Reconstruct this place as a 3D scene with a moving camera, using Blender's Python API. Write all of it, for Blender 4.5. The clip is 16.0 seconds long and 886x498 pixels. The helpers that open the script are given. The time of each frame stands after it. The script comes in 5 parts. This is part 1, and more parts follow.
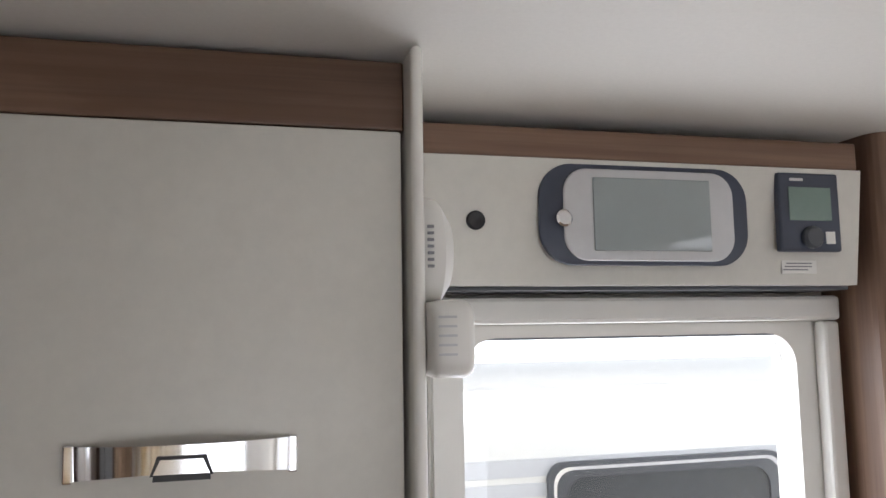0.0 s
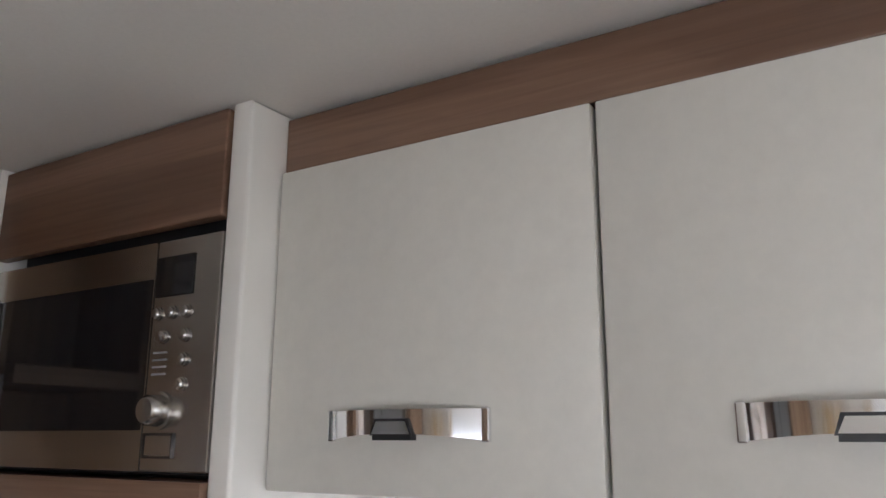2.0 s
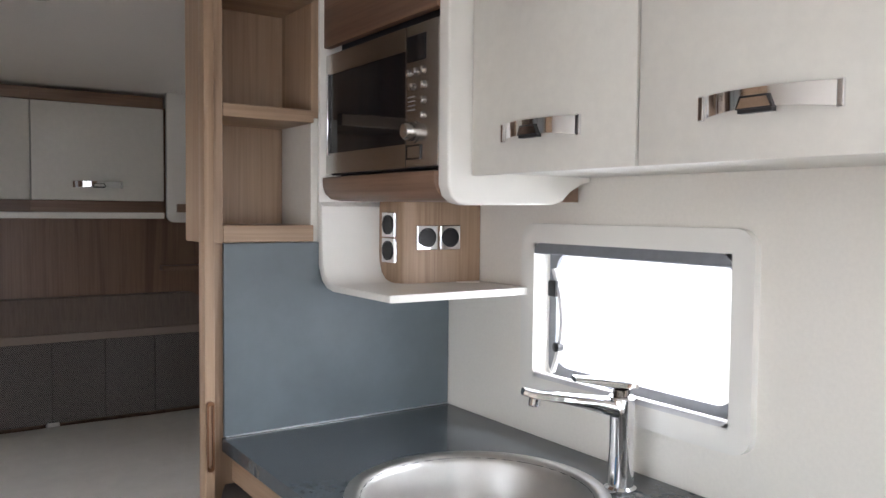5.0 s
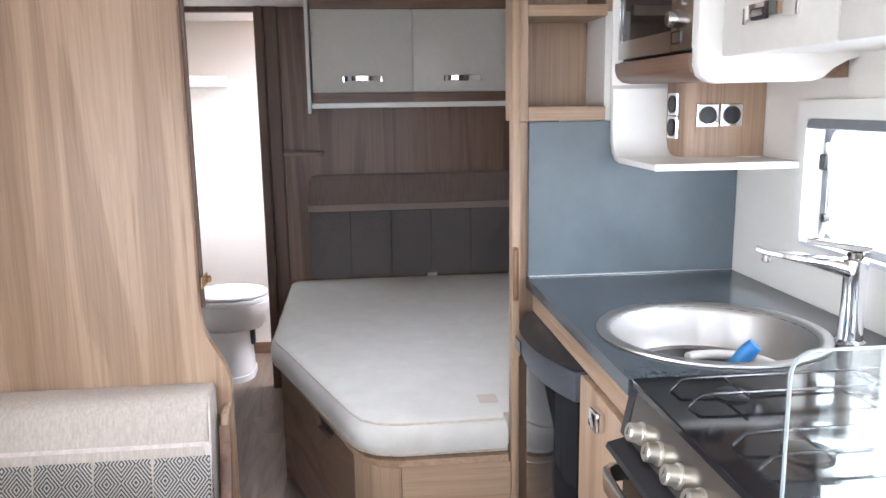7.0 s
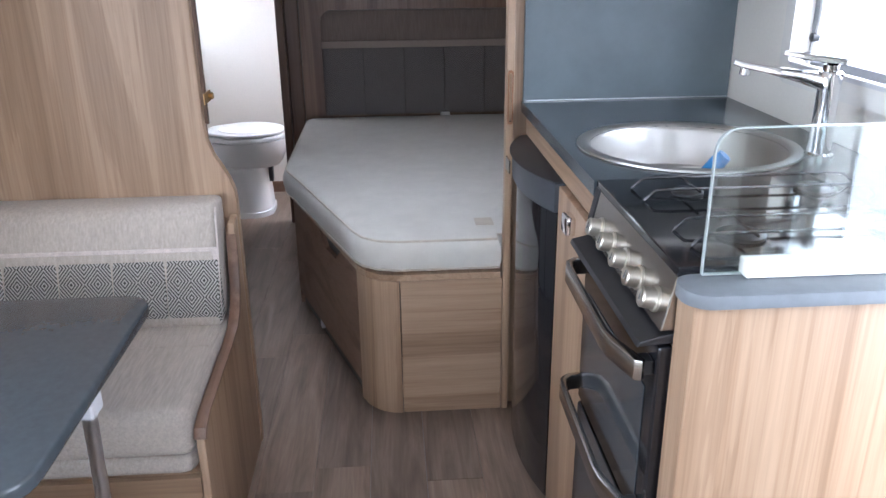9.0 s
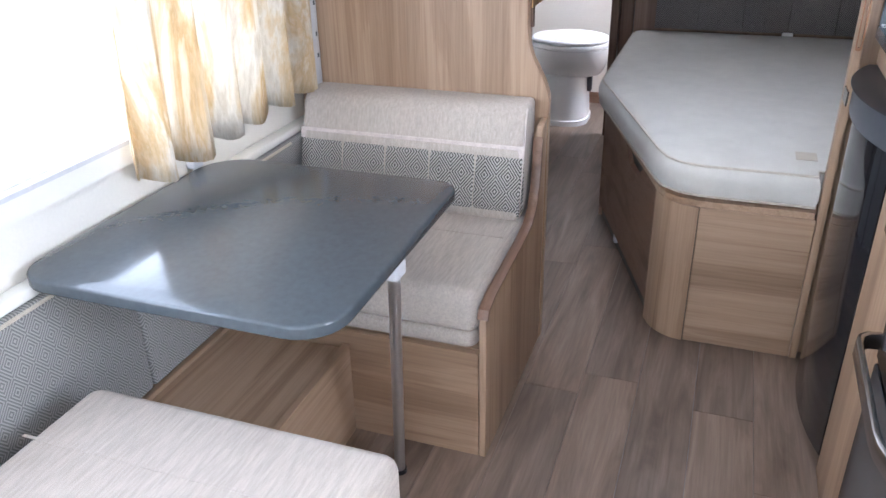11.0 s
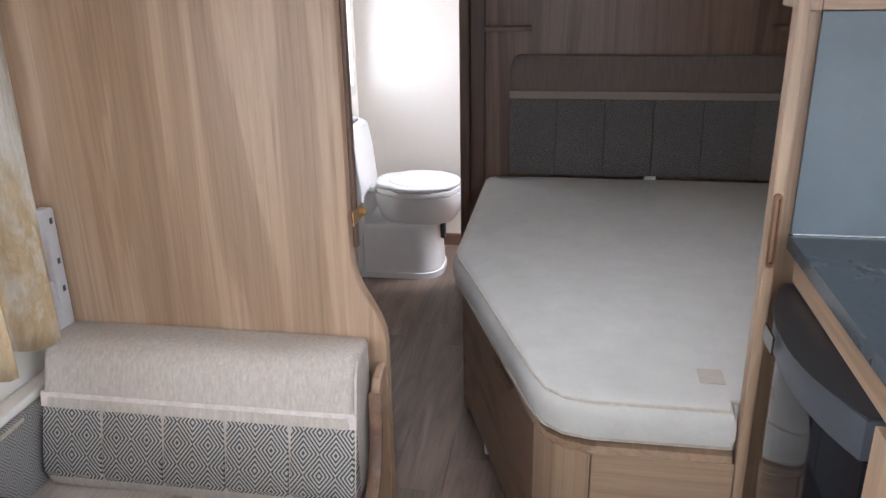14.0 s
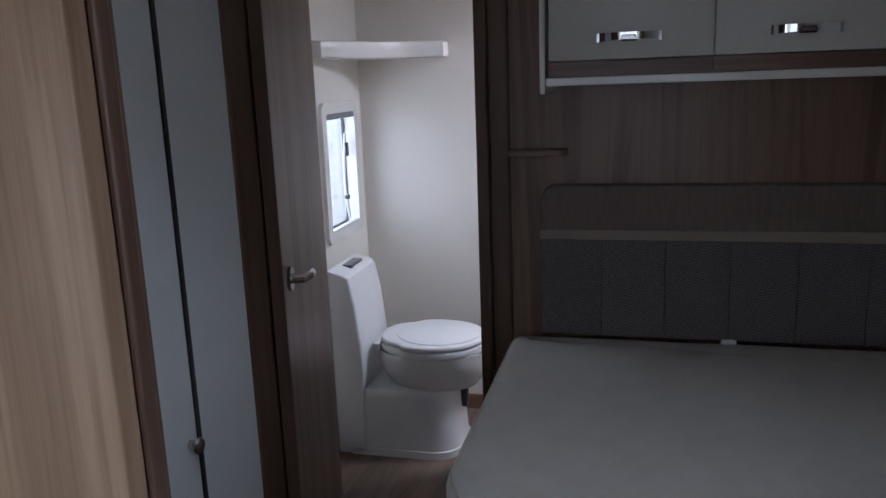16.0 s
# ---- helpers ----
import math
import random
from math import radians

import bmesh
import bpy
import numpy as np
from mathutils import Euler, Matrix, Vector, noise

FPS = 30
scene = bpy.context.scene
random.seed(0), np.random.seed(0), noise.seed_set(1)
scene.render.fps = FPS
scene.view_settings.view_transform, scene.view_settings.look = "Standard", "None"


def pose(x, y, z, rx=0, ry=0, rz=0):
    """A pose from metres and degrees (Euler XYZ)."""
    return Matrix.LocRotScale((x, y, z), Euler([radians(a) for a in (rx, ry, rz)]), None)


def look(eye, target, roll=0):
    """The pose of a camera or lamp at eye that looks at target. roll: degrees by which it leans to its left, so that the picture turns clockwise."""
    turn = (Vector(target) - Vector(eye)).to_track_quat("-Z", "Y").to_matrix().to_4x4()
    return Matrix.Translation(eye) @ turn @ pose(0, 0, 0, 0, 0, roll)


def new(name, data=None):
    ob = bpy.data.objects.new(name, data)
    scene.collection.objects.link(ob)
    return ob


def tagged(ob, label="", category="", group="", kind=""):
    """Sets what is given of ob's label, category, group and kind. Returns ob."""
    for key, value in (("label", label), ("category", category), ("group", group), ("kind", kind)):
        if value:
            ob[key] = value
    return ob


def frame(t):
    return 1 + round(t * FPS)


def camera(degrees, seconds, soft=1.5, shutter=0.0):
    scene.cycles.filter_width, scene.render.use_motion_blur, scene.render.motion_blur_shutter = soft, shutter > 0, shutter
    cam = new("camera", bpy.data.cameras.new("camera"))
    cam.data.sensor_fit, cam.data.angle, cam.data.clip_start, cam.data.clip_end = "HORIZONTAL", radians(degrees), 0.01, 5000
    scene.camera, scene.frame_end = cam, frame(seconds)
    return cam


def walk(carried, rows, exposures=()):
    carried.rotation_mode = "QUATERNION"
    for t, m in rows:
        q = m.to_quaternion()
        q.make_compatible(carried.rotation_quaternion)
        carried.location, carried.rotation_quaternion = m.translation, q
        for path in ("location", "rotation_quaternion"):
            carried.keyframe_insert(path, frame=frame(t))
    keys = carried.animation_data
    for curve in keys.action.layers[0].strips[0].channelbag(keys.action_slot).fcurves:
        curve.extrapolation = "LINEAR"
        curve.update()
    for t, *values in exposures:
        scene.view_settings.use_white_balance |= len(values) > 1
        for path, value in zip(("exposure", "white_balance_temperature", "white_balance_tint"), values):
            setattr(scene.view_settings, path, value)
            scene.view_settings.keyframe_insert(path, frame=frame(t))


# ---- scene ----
cam = camera(58.9, 16.0)
PATH = [
    (0, (0.135, 0.092, 1.660), (0.634, 2.057, 1.875), -0.95),
    (0.5, (0.086, 0.105, 1.661), (0.397, 2.100, 1.893), -0.7),
    (1, (0.026, 0.136, 1.632), (-0.082, 2.147, 1.910), -0.6),
    (1.5, (0.075, 0.181, 1.594), (-0.582, 2.066, 1.977), 0.2),
    (2, (0.128, 0.159, 1.546), (-0.918, 1.833, 2.028), 0.2),
    (2.5, (0.229, 0.117, 1.521), (-1.088, 1.603, 1.951), 0.2),
    (3, (0.316, 0.108, 1.505), (-1.114, 1.512, 1.843), 0.2),
    (3.2, (0.336, 0.092, 1.485), (-1.057, 1.497, 1.781), -0.4),
    (5.3, (0.699, -0.030, 1.430), (-1.028, 0.963, 1.256), 0.4),
    (5.5, (0.748, -0.008, 1.438), (-1.068, 0.880, 1.227), 0),
    (6, (0.862, 0.057, 1.428), (-1.088, 0.569, 1.175), -0.7),
    (6.5, (0.929, 0.083, 1.428), (-1.058, 0.378, 1.122), -1),
    (7, (1.033, 0.064, 1.413), (-0.953, 0.282, 1.039), -0.8),
    (7.5, (1.121, 0.056, 1.401), (-0.853, 0.239, 0.949), -0.7),
    (8, (1.150, 0.090, 1.376), (-0.802, 0.260, 0.836), -0.7),
    (8.5, (1.148, 0.138, 1.341), (-0.777, 0.297, 0.708), -0.5),
    (9, (1.147, 0.148, 1.337), (-0.748, 0.274, 0.614), -0.6),
    (9.5, (1.145, 0.150, 1.338), (-0.724, 0.227, 0.542), -0.4),
    (10, (1.178, 0.148, 1.342), (-0.663, -0.043, 0.502), -1.4),
    (10.2, (1.190, 0.147, 1.336), (-0.598, -0.175, 0.500), -1.6),
    (12.3, (1.125, 0.223, 1.362), (-0.500, -0.486, 0.437), -1.6),
    (12.5, (1.088, 0.217, 1.387), (-0.560, -0.500, 0.439), -1.6),
    (13, (0.948, 0.162, 1.426), (-0.722, -0.533, 0.498), -2.1),
    (13.5, (0.752, 0.079, 1.460), (-1.061, -0.368, 0.659), -1.1),
    (14, (0.524, 0.088, 1.458), (-1.355, -0.225, 0.749), -1),
    (14.5, (0.260, 0.109, 1.456), (-1.659, -0.156, 0.840), -1.4),
    (15, (0.034, 0.055, 1.466), (-1.910, -0.191, 0.929), -1.5),
    (15.5, (-0.139, 0.063, 1.439), (-2.098, -0.183, 0.958), -1.3),
    (16, (-0.255, 0.142, 1.429), (-2.179, -0.348, 0.994), -2.1),
]

EXPOSURES = [(0, 0.05, 6250, 12), (0.5, 0.1, 6250, 12), (1, 0.42, 6200, 12), (1.5, 0.52, 6100, 12), (2.5, 0.75, 6050, 12), (3, 0.78, 6050, 12), (5.5, 1.28, 6150, 12), (6, 1.6, 6050, 12), (6.5, 1.85, 5950, 12), (7, 1.8, 5800, 12), (8.5, 1.22, 5550, 12), (9.5, 1.5, 5500, 12), (10, 2.0, 5500, 12), (10.2, 1.7, 5500, 12), (12.3, 1.52, 5600, 12), (12.5, 1.52, 5600, 12), (13, 1.45, 5600, 12), (13.5, 1.6, 5700, 12), (14, 1.3, 5850, 12), (14.5, 1.38, 5750, 12), (15, 1.28, 5650, 12), (15.5, 0.78, 5450, 12), (16, -0.05, 5350, 12)]
walk(cam, [(t, look(eye, target, roll)) for t, eye, target, roll in PATH], EXPOSURES)

# ---------------------------------------------------------------- light
world = bpy.data.worlds.new("overcast_sky")
scene.world = world
world.use_nodes = True
wn = world.node_tree.nodes
sky = wn.new("ShaderNodeTexSky")
sky.sky_type = "NISHITA"
sky.sun_disc = False
sky.sun_elevation = radians(52)
sky.sun_rotation = radians(60)
sky.dust_density = 5.0
wn["Background"].inputs["Strength"].default_value = 0.12
world.node_tree.links.new(sky.outputs["Color"], wn["Background"].inputs["Color"])

sun = new("sun", bpy.data.lights.new("sun", "SUN"))
sun.data.energy = 2.4
sun.data.angle = radians(12)
sun.data.color = (1.0, 0.96, 0.9)
sun.matrix_world = look((6, 3.5, 8), (0, 0, 0))


def area_lamp(name, eye, target, w, h, watts, color=(0.97, 0.96, 1.0)):
    """Area lamp: sky light in a window's opening, or fill from an assumed rooflight."""
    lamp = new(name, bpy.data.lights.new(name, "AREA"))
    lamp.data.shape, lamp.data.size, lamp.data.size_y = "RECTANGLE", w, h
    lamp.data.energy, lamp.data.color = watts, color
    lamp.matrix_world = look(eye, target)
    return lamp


area_lamp("kitchen_window_light", (-0.39, 1.15, 1.22), (-0.39, 0, 1.22), 0.50, 0.32, 1.3)
area_lamp("dinette_window_light", (0.265, -1.075, 1.12), (0.265, 0, 1.12), 1.70, 0.60, 7.6)
area_lamp("washroom_window_light", (-3.147, -1.075, 1.08), (-3.147, 0, 1.08), 0.28, 0.44, 1.4)
# The front window is unseen; it is assumed, to bring in light from behind.
area_lamp("front_window_light", (2.66, 0, 1.25), (0, 0, 1.25), 1.70, 0.72, 2.2)
# Fill lamp added above the bed; its rooflight is assumed, out of view.
bed_fill = area_lamp("bedroom_fill_light", (-1.22, 0.05, 1.902), (-1.22, 0.05, 0), 0.36, 0.36, 1.3)
bed_fill.data.spread = radians(105)  # narrow beam keeps the fill off headboard and side wall
area_lamp("door_window_light", (0.65, 1.125, 1.12), (0.65, 0, 1.12), 0.48, 1.05, 6.0)
# Fill added behind the camera to lift floor and table; rooflight assumed.
area_lamp("lounge_fill_light", (1.65, -0.10, 1.902), (1.65, -0.10, 0), 0.64, 0.44, 3.6)
area_lamp("washroom_rooflight", (-3.12, 0.30, 1.84), (-3.12, 0.30, 0), 0.36, 0.36, 14.0)

# ---------------------------------------------------------------- materials


def nodes_of(name, rough=0.5, metal=0.0, color=(0.8, 0.8, 0.8)):
    m = bpy.data.materials.new(name)
    m.use_nodes = True
    b = m.node_tree.nodes["Principled BSDF"]
    b.inputs["Roughness"].default_value = rough
    b.inputs["Metallic"].default_value = metal
    b.inputs["Base Color"].default_value = (*color, 1)
    return m, m.node_tree.nodes, m.node_tree.links, b


def coords(n, l, scale, rot=(0, 0, 0)):
    tc, mp = n.new("ShaderNodeTexCoord"), n.new("ShaderNodeMapping")
    mp.inputs["Scale"].default_value = scale
    mp.inputs["Rotation"].default_value = [radians(a) for a in rot]
    l.new(tc.outputs["Object"], mp.inputs["Vector"])
    return mp.outputs["Vector"]


def noise_tex(n, l, vec, scale, detail=4, rough=0.5, distort=0.0):
    t = n.new("ShaderNodeTexNoise")
    t.inputs["Scale"].default_value, t.inputs["Detail"].default_value = scale, detail
    t.inputs["Roughness"].default_value, t.inputs["Distortion"].default_value = rough, distort
    l.new(vec, t.inputs["Vector"])
    return t.outputs["Fac"]


def ramp(n, l, fac, stops):
    r = n.new("ShaderNodeValToRGB")
    e = r.color_ramp.elements
    while len(e) < len(stops):
        e.new(0.5)
    for s, (p, c) in zip(e, stops):
        s.position, s.color = p, (*c, 1)
    l.new(fac, r.inputs["Fac"])
    return r.outputs["Color"]


def bump(n, l, b, height, strength=0.2, dist=0.002):
    k = n.new("ShaderNodeBump")
    k.inputs["Strength"].default_value, k.inputs["Distance"].default_value = strength, dist
    l.new(height, k.inputs["Height"])
    l.new(k.outputs["Normal"], b.inputs["Normal"])


def math_node(n, l, op, a, b=None):
    k = n.new("ShaderNodeMath")
    k.operation = op
    for i, v in enumerate((a, b)):
        if v is None:
            continue
        if isinstance(v, (int, float)):
            k.inputs[i].default_value = v
        else:
            l.new(v, k.inputs[i])
    return k.outputs[0]


def mix(n, l, fac, a, b, mode="MIX"):
    k = n.new("ShaderNodeMix")
    k.data_type, k.blend_type = "RGBA", mode
    for name, v in (("Factor", fac), ("A", a), ("B", b)):
        sock = next(s for s in k.inputs if s.name == name and (s.type == "VALUE" if name == "Factor" else s.type == "RGBA"))
        if isinstance(v, (int, float)):
            sock.default_value = v
        elif isinstance(v, tuple):
            sock.default_value = (*v, 1)
        else:
            l.new(v, sock)
    return next(s for s in k.outputs if s.type == "RGBA")


def wood(name, axis, dark, mid, light, rough=0.42):
    """Printed wood foil whose grain runs along the axis 0, 1 or 2."""
    m, n, l, b = nodes_of(name, rough)
    broad = [6.0, 6.0, 6.0]
    broad[axis] = 0.32
    fine = [160.0, 160.0, 160.0]
    fine[axis] = 3.0
    v = coords(n, l, broad)
    f1 = noise_tex(n, l, v, 1.3, 5, 0.55, 1.1)
    f2 = noise_tex(n, l, coords(n, l, fine), 1.0, 3, 0.6, 0.3)
    c = ramp(n, l, f1, [(0.30, dark), (0.44, mid), (0.56, light), (0.70, mid)])
    lines = math_node(n, l, "SINE", math_node(n, l, "MULTIPLY", f1, 42.0))
    c = mix(n, l, 0.32, c, ramp(n, l, lines, [(0.0, (0.74, 0.71, 0.68)), (0.35, (1, 1, 1)), (1.0, (1, 1, 1))]), "MULTIPLY")
    streak = [34.0, 34.0, 34.0]
    streak[axis] = 0.9
    f3 = noise_tex(n, l, coords(n, l, streak), 1.0, 4, 0.6, 1.6)
    c = mix(n, l, 0.42, c, ramp(n, l, f3, [(0.36, (0.74, 0.66, 0.58)), (0.52, (1, 1, 1)), (0.70, (1.08, 1.07, 1.05))]), "MULTIPLY")
    g = ramp(n, l, f2, [(0.30, (0.78, 0.76, 0.74)), (0.55, (1, 1, 1))])
    l.new(mix(n, l, 0.7, c, g, "MULTIPLY"), b.inputs["Base Color"])
    bump(n, l, b, f2, 0.12, 0.001)
    return m


L0, L1, L2 = (0.255, 0.166, 0.102), (0.340, 0.228, 0.146), (0.430, 0.302, 0.202)
WOOD_Z = wood("light_wood_upright_grain", 2, L0, L1, L2)
WOOD_X = wood("light_wood_lengthwise_grain", 0, L0, L1, L2)
WOOD_Y = wood("light_wood_crosswise_grain", 1, L0, L1, L2)
D0, D1, D2 = (0.130, 0.075, 0.050), (0.205, 0.122, 0.081), (0.272, 0.172, 0.118)
# Same brown wood twice: darker here, lighter copies offset the dim bedroom light.
BROWN_X = wood("brown_wood_lengthwise_grain", 0, (0.115, 0.064, 0.041), (0.188, 0.107, 0.069), (0.252, 0.156, 0.106))
BROWN_Y = wood("brown_wood_crosswise_grain", 1, D0, D1, D2)
BROWN_Z = wood("brown_wood_upright_grain", 2, D0, D1, D2)
TRIM = wood("dark_brown_trim_wood", 2, (0.075, 0.042, 0.028), (0.11, 0.063, 0.042), (0.15, 0.09, 0.06), 0.38)


def plain(name, color, rough, metal=0.0, vary=0.06, scale=30.0, relief=0.05, dist=0.001, stretch=(1, 1, 1)):
    m, n, l, b = nodes_of(name, rough, metal, color)
    f = noise_tex(n, l, coords(n, l, stretch), scale, 5, 0.6)
    big = noise_tex(n, l, coords(n, l, (1, 1, 1)), 2.3, 3, 0.5)
    lo, hi = tuple(c * (1 - vary) for c in color), tuple(min(1, c * (1 + vary)) for c in color)
    c1 = ramp(n, l, f, [(0.3, lo), (0.7, hi)])
    c2 = ramp(n, l, big, [(0.3, (1 - vary,) * 3), (0.7, (1, 1, 1))])
    l.new(mix(n, l, 0.8, c1, c2, "MULTIPLY"), b.inputs["Base Color"])
    r = math_node(n, l, "ADD", math_node(n, l, "MULTIPLY", big, 0.12), rough - 0.06)
    l.new(r, b.inputs["Roughness"])
    if relief:
        bump(n, l, b, f, relief, dist)
    return m


WHITE_DOOR = plain("off_white_textured_door", (0.68, 0.66, 0.605), 0.42, vary=0.03, scale=60, relief=0.06)
WHITE_WALL = plain("cream_wall_lining", (0.78, 0.745, 0.68), 0.55, vary=0.025, scale=140, relief=0.10)
CEILING = plain("ceiling_lining", (0.80, 0.775, 0.73), 0.6, vary=0.02, scale=180, relief=0.10)
WHITE_PLASTIC = plain("white_plastic", (0.80, 0.785, 0.745), 0.33, vary=0.02, scale=20, relief=0.02)
GLOSS_WHITE = plain("glossy_white_moulding", (0.82, 0.80, 0.75), 0.25, vary=0.02, scale=12, relief=0.0)
CERAMIC = plain("white_toilet_plastic", (0.84, 0.84, 0.83), 0.25, vary=0.02, scale=12, relief=0.0)
SLATE = plain("dark_slate_laminate", (0.062, 0.074, 0.083), 0.17, vary=0.08, scale=70, relief=0.03)
SPLASH = plain("blue_grey_splash_panel", (0.128, 0.155, 0.170), 0.40, vary=0.12, scale=7, relief=0.03)
STEEL = plain("brushed_steel", (0.50, 0.48, 0.455), 0.24, 1.0, vary=0.05, scale=90, relief=0.05, stretch=(0.05, 1, 1))
DARK_STEEL = plain("dark_enamelled_steel", (0.10, 0.10, 0.105), 0.22, 0.8, vary=0.1, scale=60, relief=0.02)
SINK_STEEL = plain("satin_sink_steel", (0.50, 0.49, 0.47), 0.40, 1.0, vary=0.03, scale=50, relief=0.02)
CHROME = plain("polished_chrome", (0.82, 0.82, 0.84), 0.07, 1.0, vary=0.02, scale=10, relief=0.0)
ALU = plain("grey_aluminium_tube", (0.70, 0.71, 0.73), 0.38, 1.0, vary=0.04, scale=40, relief=0.02)
BRASS = plain("worn_brass", (0.62, 0.42, 0.20), 0.35, 1.0, vary=0.1, scale=60, relief=0.03)
BRONZE = plain("bronze_handle", (0.28, 0.15, 0.085), 0.35, 1.0, vary=0.1, scale=60, relief=0.03)
SMOKED_CHROME = plain("dark_smoked_chrome", (0.30, 0.28, 0.26), 0.14, 1.0, vary=0.05, scale=30, relief=0.0)
BLACK_GLOSS = plain("glossy_black_panel", (0.012, 0.012, 0.014), 0.07, vary=0.1, scale=20, relief=0.0)
BLACK = plain("black_plastic", (0.018, 0.018, 0.020), 0.38, vary=0.15, scale=80, relief=0.05)
DARK_GREY = plain("dark_grey_plastic", (0.06, 0.065, 0.075), 0.4, vary=0.08, scale=60, relief=0.04)
NAVY = plain("navy_grey_plastic", (0.045, 0.055, 0.085), 0.4, vary=0.06, scale=60, relief=0.04)
PALE_GREY = plain("pale_grey_plastic", (0.60, 0.60, 0.61), 0.35, vary=0.03, scale=40, relief=0.02)
MID_GREY = plain("mid_grey_rubber", (0.20, 0.21, 0.23), 0.5, vary=0.08, scale=40, relief=0.04)
BLUE = plain("blue_plastic", (0.04, 0.22, 0.55), 0.35, vary=0.05, scale=40, relief=0.02)
KNOB = plain("champagne_knob", (0.62, 0.585, 0.51), 0.40, 1.0, vary=0.05, scale=60, relief=0.02)
LCD = plain("grey_green_display", (0.18, 0.25, 0.22), 0.2, vary=0.05, scale=30, relief=0.0)
PRINT = plain("grey_print", (0.25, 0.25, 0.26), 0.6, vary=0.05, scale=30, relief=0.0)
SHOWER = plain("pale_blue_white_shower_panel", (0.70, 0.725, 0.725), 0.3, vary=0.03, scale=8, relief=0.0)


def fabric(name, base, weave=700.0, rough=0.95, vary=0.14, streak=(1, 1, 1), streak_scale=60):
    m, n, l, b = nodes_of(name, rough, 0.0, base)
    f = noise_tex(n, l, coords(n, l, (1, 1, 1)), weave, 2, 0.7)
    s = noise_tex(n, l, coords(n, l, streak), streak_scale, 4, 0.6)
    c1 = ramp(n, l, s, [(0.3, tuple(c * (1 - vary) for c in base)), (0.7, tuple(min(1, c * (1 + vary)) for c in base))])
    c2 = ramp(n, l, f, [(0.3, (0.72, 0.72, 0.72)), (0.6, (1, 1, 1))])
    l.new(mix(n, l, 0.8, c1, c2, "MULTIPLY"), b.inputs["Base Color"])
    bump(n, l, b, f, 0.5, 0.002)
    b.inputs["Sheen Weight"].default_value = 0.15
    return m


LINEN = fabric("beige_linen_upholstery", (0.47, 0.412, 0.355), streak=(1, 1, 0.12), streak_scale=160)
LINEN_SEAT = fabric("beige_linen_seat", (0.47, 0.412, 0.355), streak=(0.12, 1, 1), streak_scale=160)
BAND = fabric("pale_pink_grey_band", (0.60, 0.53, 0.49), weave=500)
MATTRESS = fabric("cream_mattress_ticking", (0.63, 0.605, 0.55), weave=900, vary=0.05, streak_scale=14)
PIPING = fabric("beige_piping", (0.55, 0.49, 0.40), weave=900)
CHARCOAL = fabric("dark_taupe_headboard_top", (0.20, 0.155, 0.13), streak=(1, 1, 0.1), streak_scale=140)


def diamonds(name, u, v, cell, dark, light, count=6):
    """Woven cloth of nested lozenges in the plane of the axes u and v."""
    m, n, l, b = nodes_of(name, 0.95)
    tc, sep = n.new("ShaderNodeTexCoord"), n.new("ShaderNodeSeparateXYZ")
    l.new(tc.outputs["Object"], sep.inputs[0])

    def tri(axis, size):
        s = math_node(n, l, "MULTIPLY", sep.outputs[axis], 1.0 / size)
        return math_node(n, l, "PINGPONG", s, 0.5)

    d = math_node(n, l, "ADD", tri(u, cell), tri(v, cell * 1.25))
    rings = math_node(n, l, "SINE", math_node(n, l, "MULTIPLY", d, 2 * math.pi * count))
    fuzz = noise_tex(n, l, coords(n, l, (1, 1, 1)), 600, 2, 0.7)
    val = math_node(n, l, "ADD", math_node(n, l, "MULTIPLY", rings, 0.55), math_node(n, l, "ADD", math_node(n, l, "MULTIPLY", fuzz, 0.5), 0.25))
    c = ramp(n, l, val, [(0.25, dark), (0.75, light)])
    l.new(c, b.inputs["Base Color"])
    bump(n, l, b, val, 0.35, 0.002)
    return m


DIAMOND_YZ = diamonds("grey_lozenge_cloth_backrest", 1, 2, 0.064, (0.062, 0.057, 0.052), (0.43, 0.41, 0.38), 8)
DIAMOND_XZ = diamonds("grey_lozenge_cloth_side", 0, 2, 0.050, (0.185, 0.185, 0.18), (0.37, 0.36, 0.345), 7)
DIAMOND_DARK = diamonds("dark_lozenge_cloth_headboard", 1, 2, 0.044, (0.040, 0.034, 0.034), (0.24, 0.215, 0.20))


def curtain_cloth():
    m, n, l, b = nodes_of("gold_and_cream_printed_curtain", 0.85)
    f = noise_tex(n, l, coords(n, l, (1, 1, 0.32)), 8.5, 7, 0.68, 0.6)
    g = noise_tex(n, l, coords(n, l, (1, 1, 0.22)), 70, 4, 0.7)
    c = ramp(n, l, f, [(0.36, (0.62, 0.56, 0.47)), (0.46, (0.80, 0.76, 0.69)), (0.53, (0.70, 0.59, 0.42)), (0.60, (0.62, 0.47, 0.27)), (0.67, (0.76, 0.69, 0.57))])
    g2 = ramp(n, l, g, [(0.38, (0.78, 0.77, 0.74)), (0.58, (1, 1, 1))])
    col = mix(n, l, 0.7, c, g2, "MULTIPLY")
    l.new(col, b.inputs["Base Color"])
    t = n.new("ShaderNodeBsdfTranslucent")
    l.new(col, t.inputs["Color"])
    mx = n.new("ShaderNodeMixShader")
    mx.inputs[0].default_value = 0.42
    out = n["Material Output"]
    l.new(b.outputs[0], mx.inputs[1])
    l.new(t.outputs[0], mx.inputs[2])
    l.new(mx.outputs[0], out.inputs[0])
    bump(n, l, b, g, 0.3, 0.002)
    return m


CURTAIN = curtain_cloth()


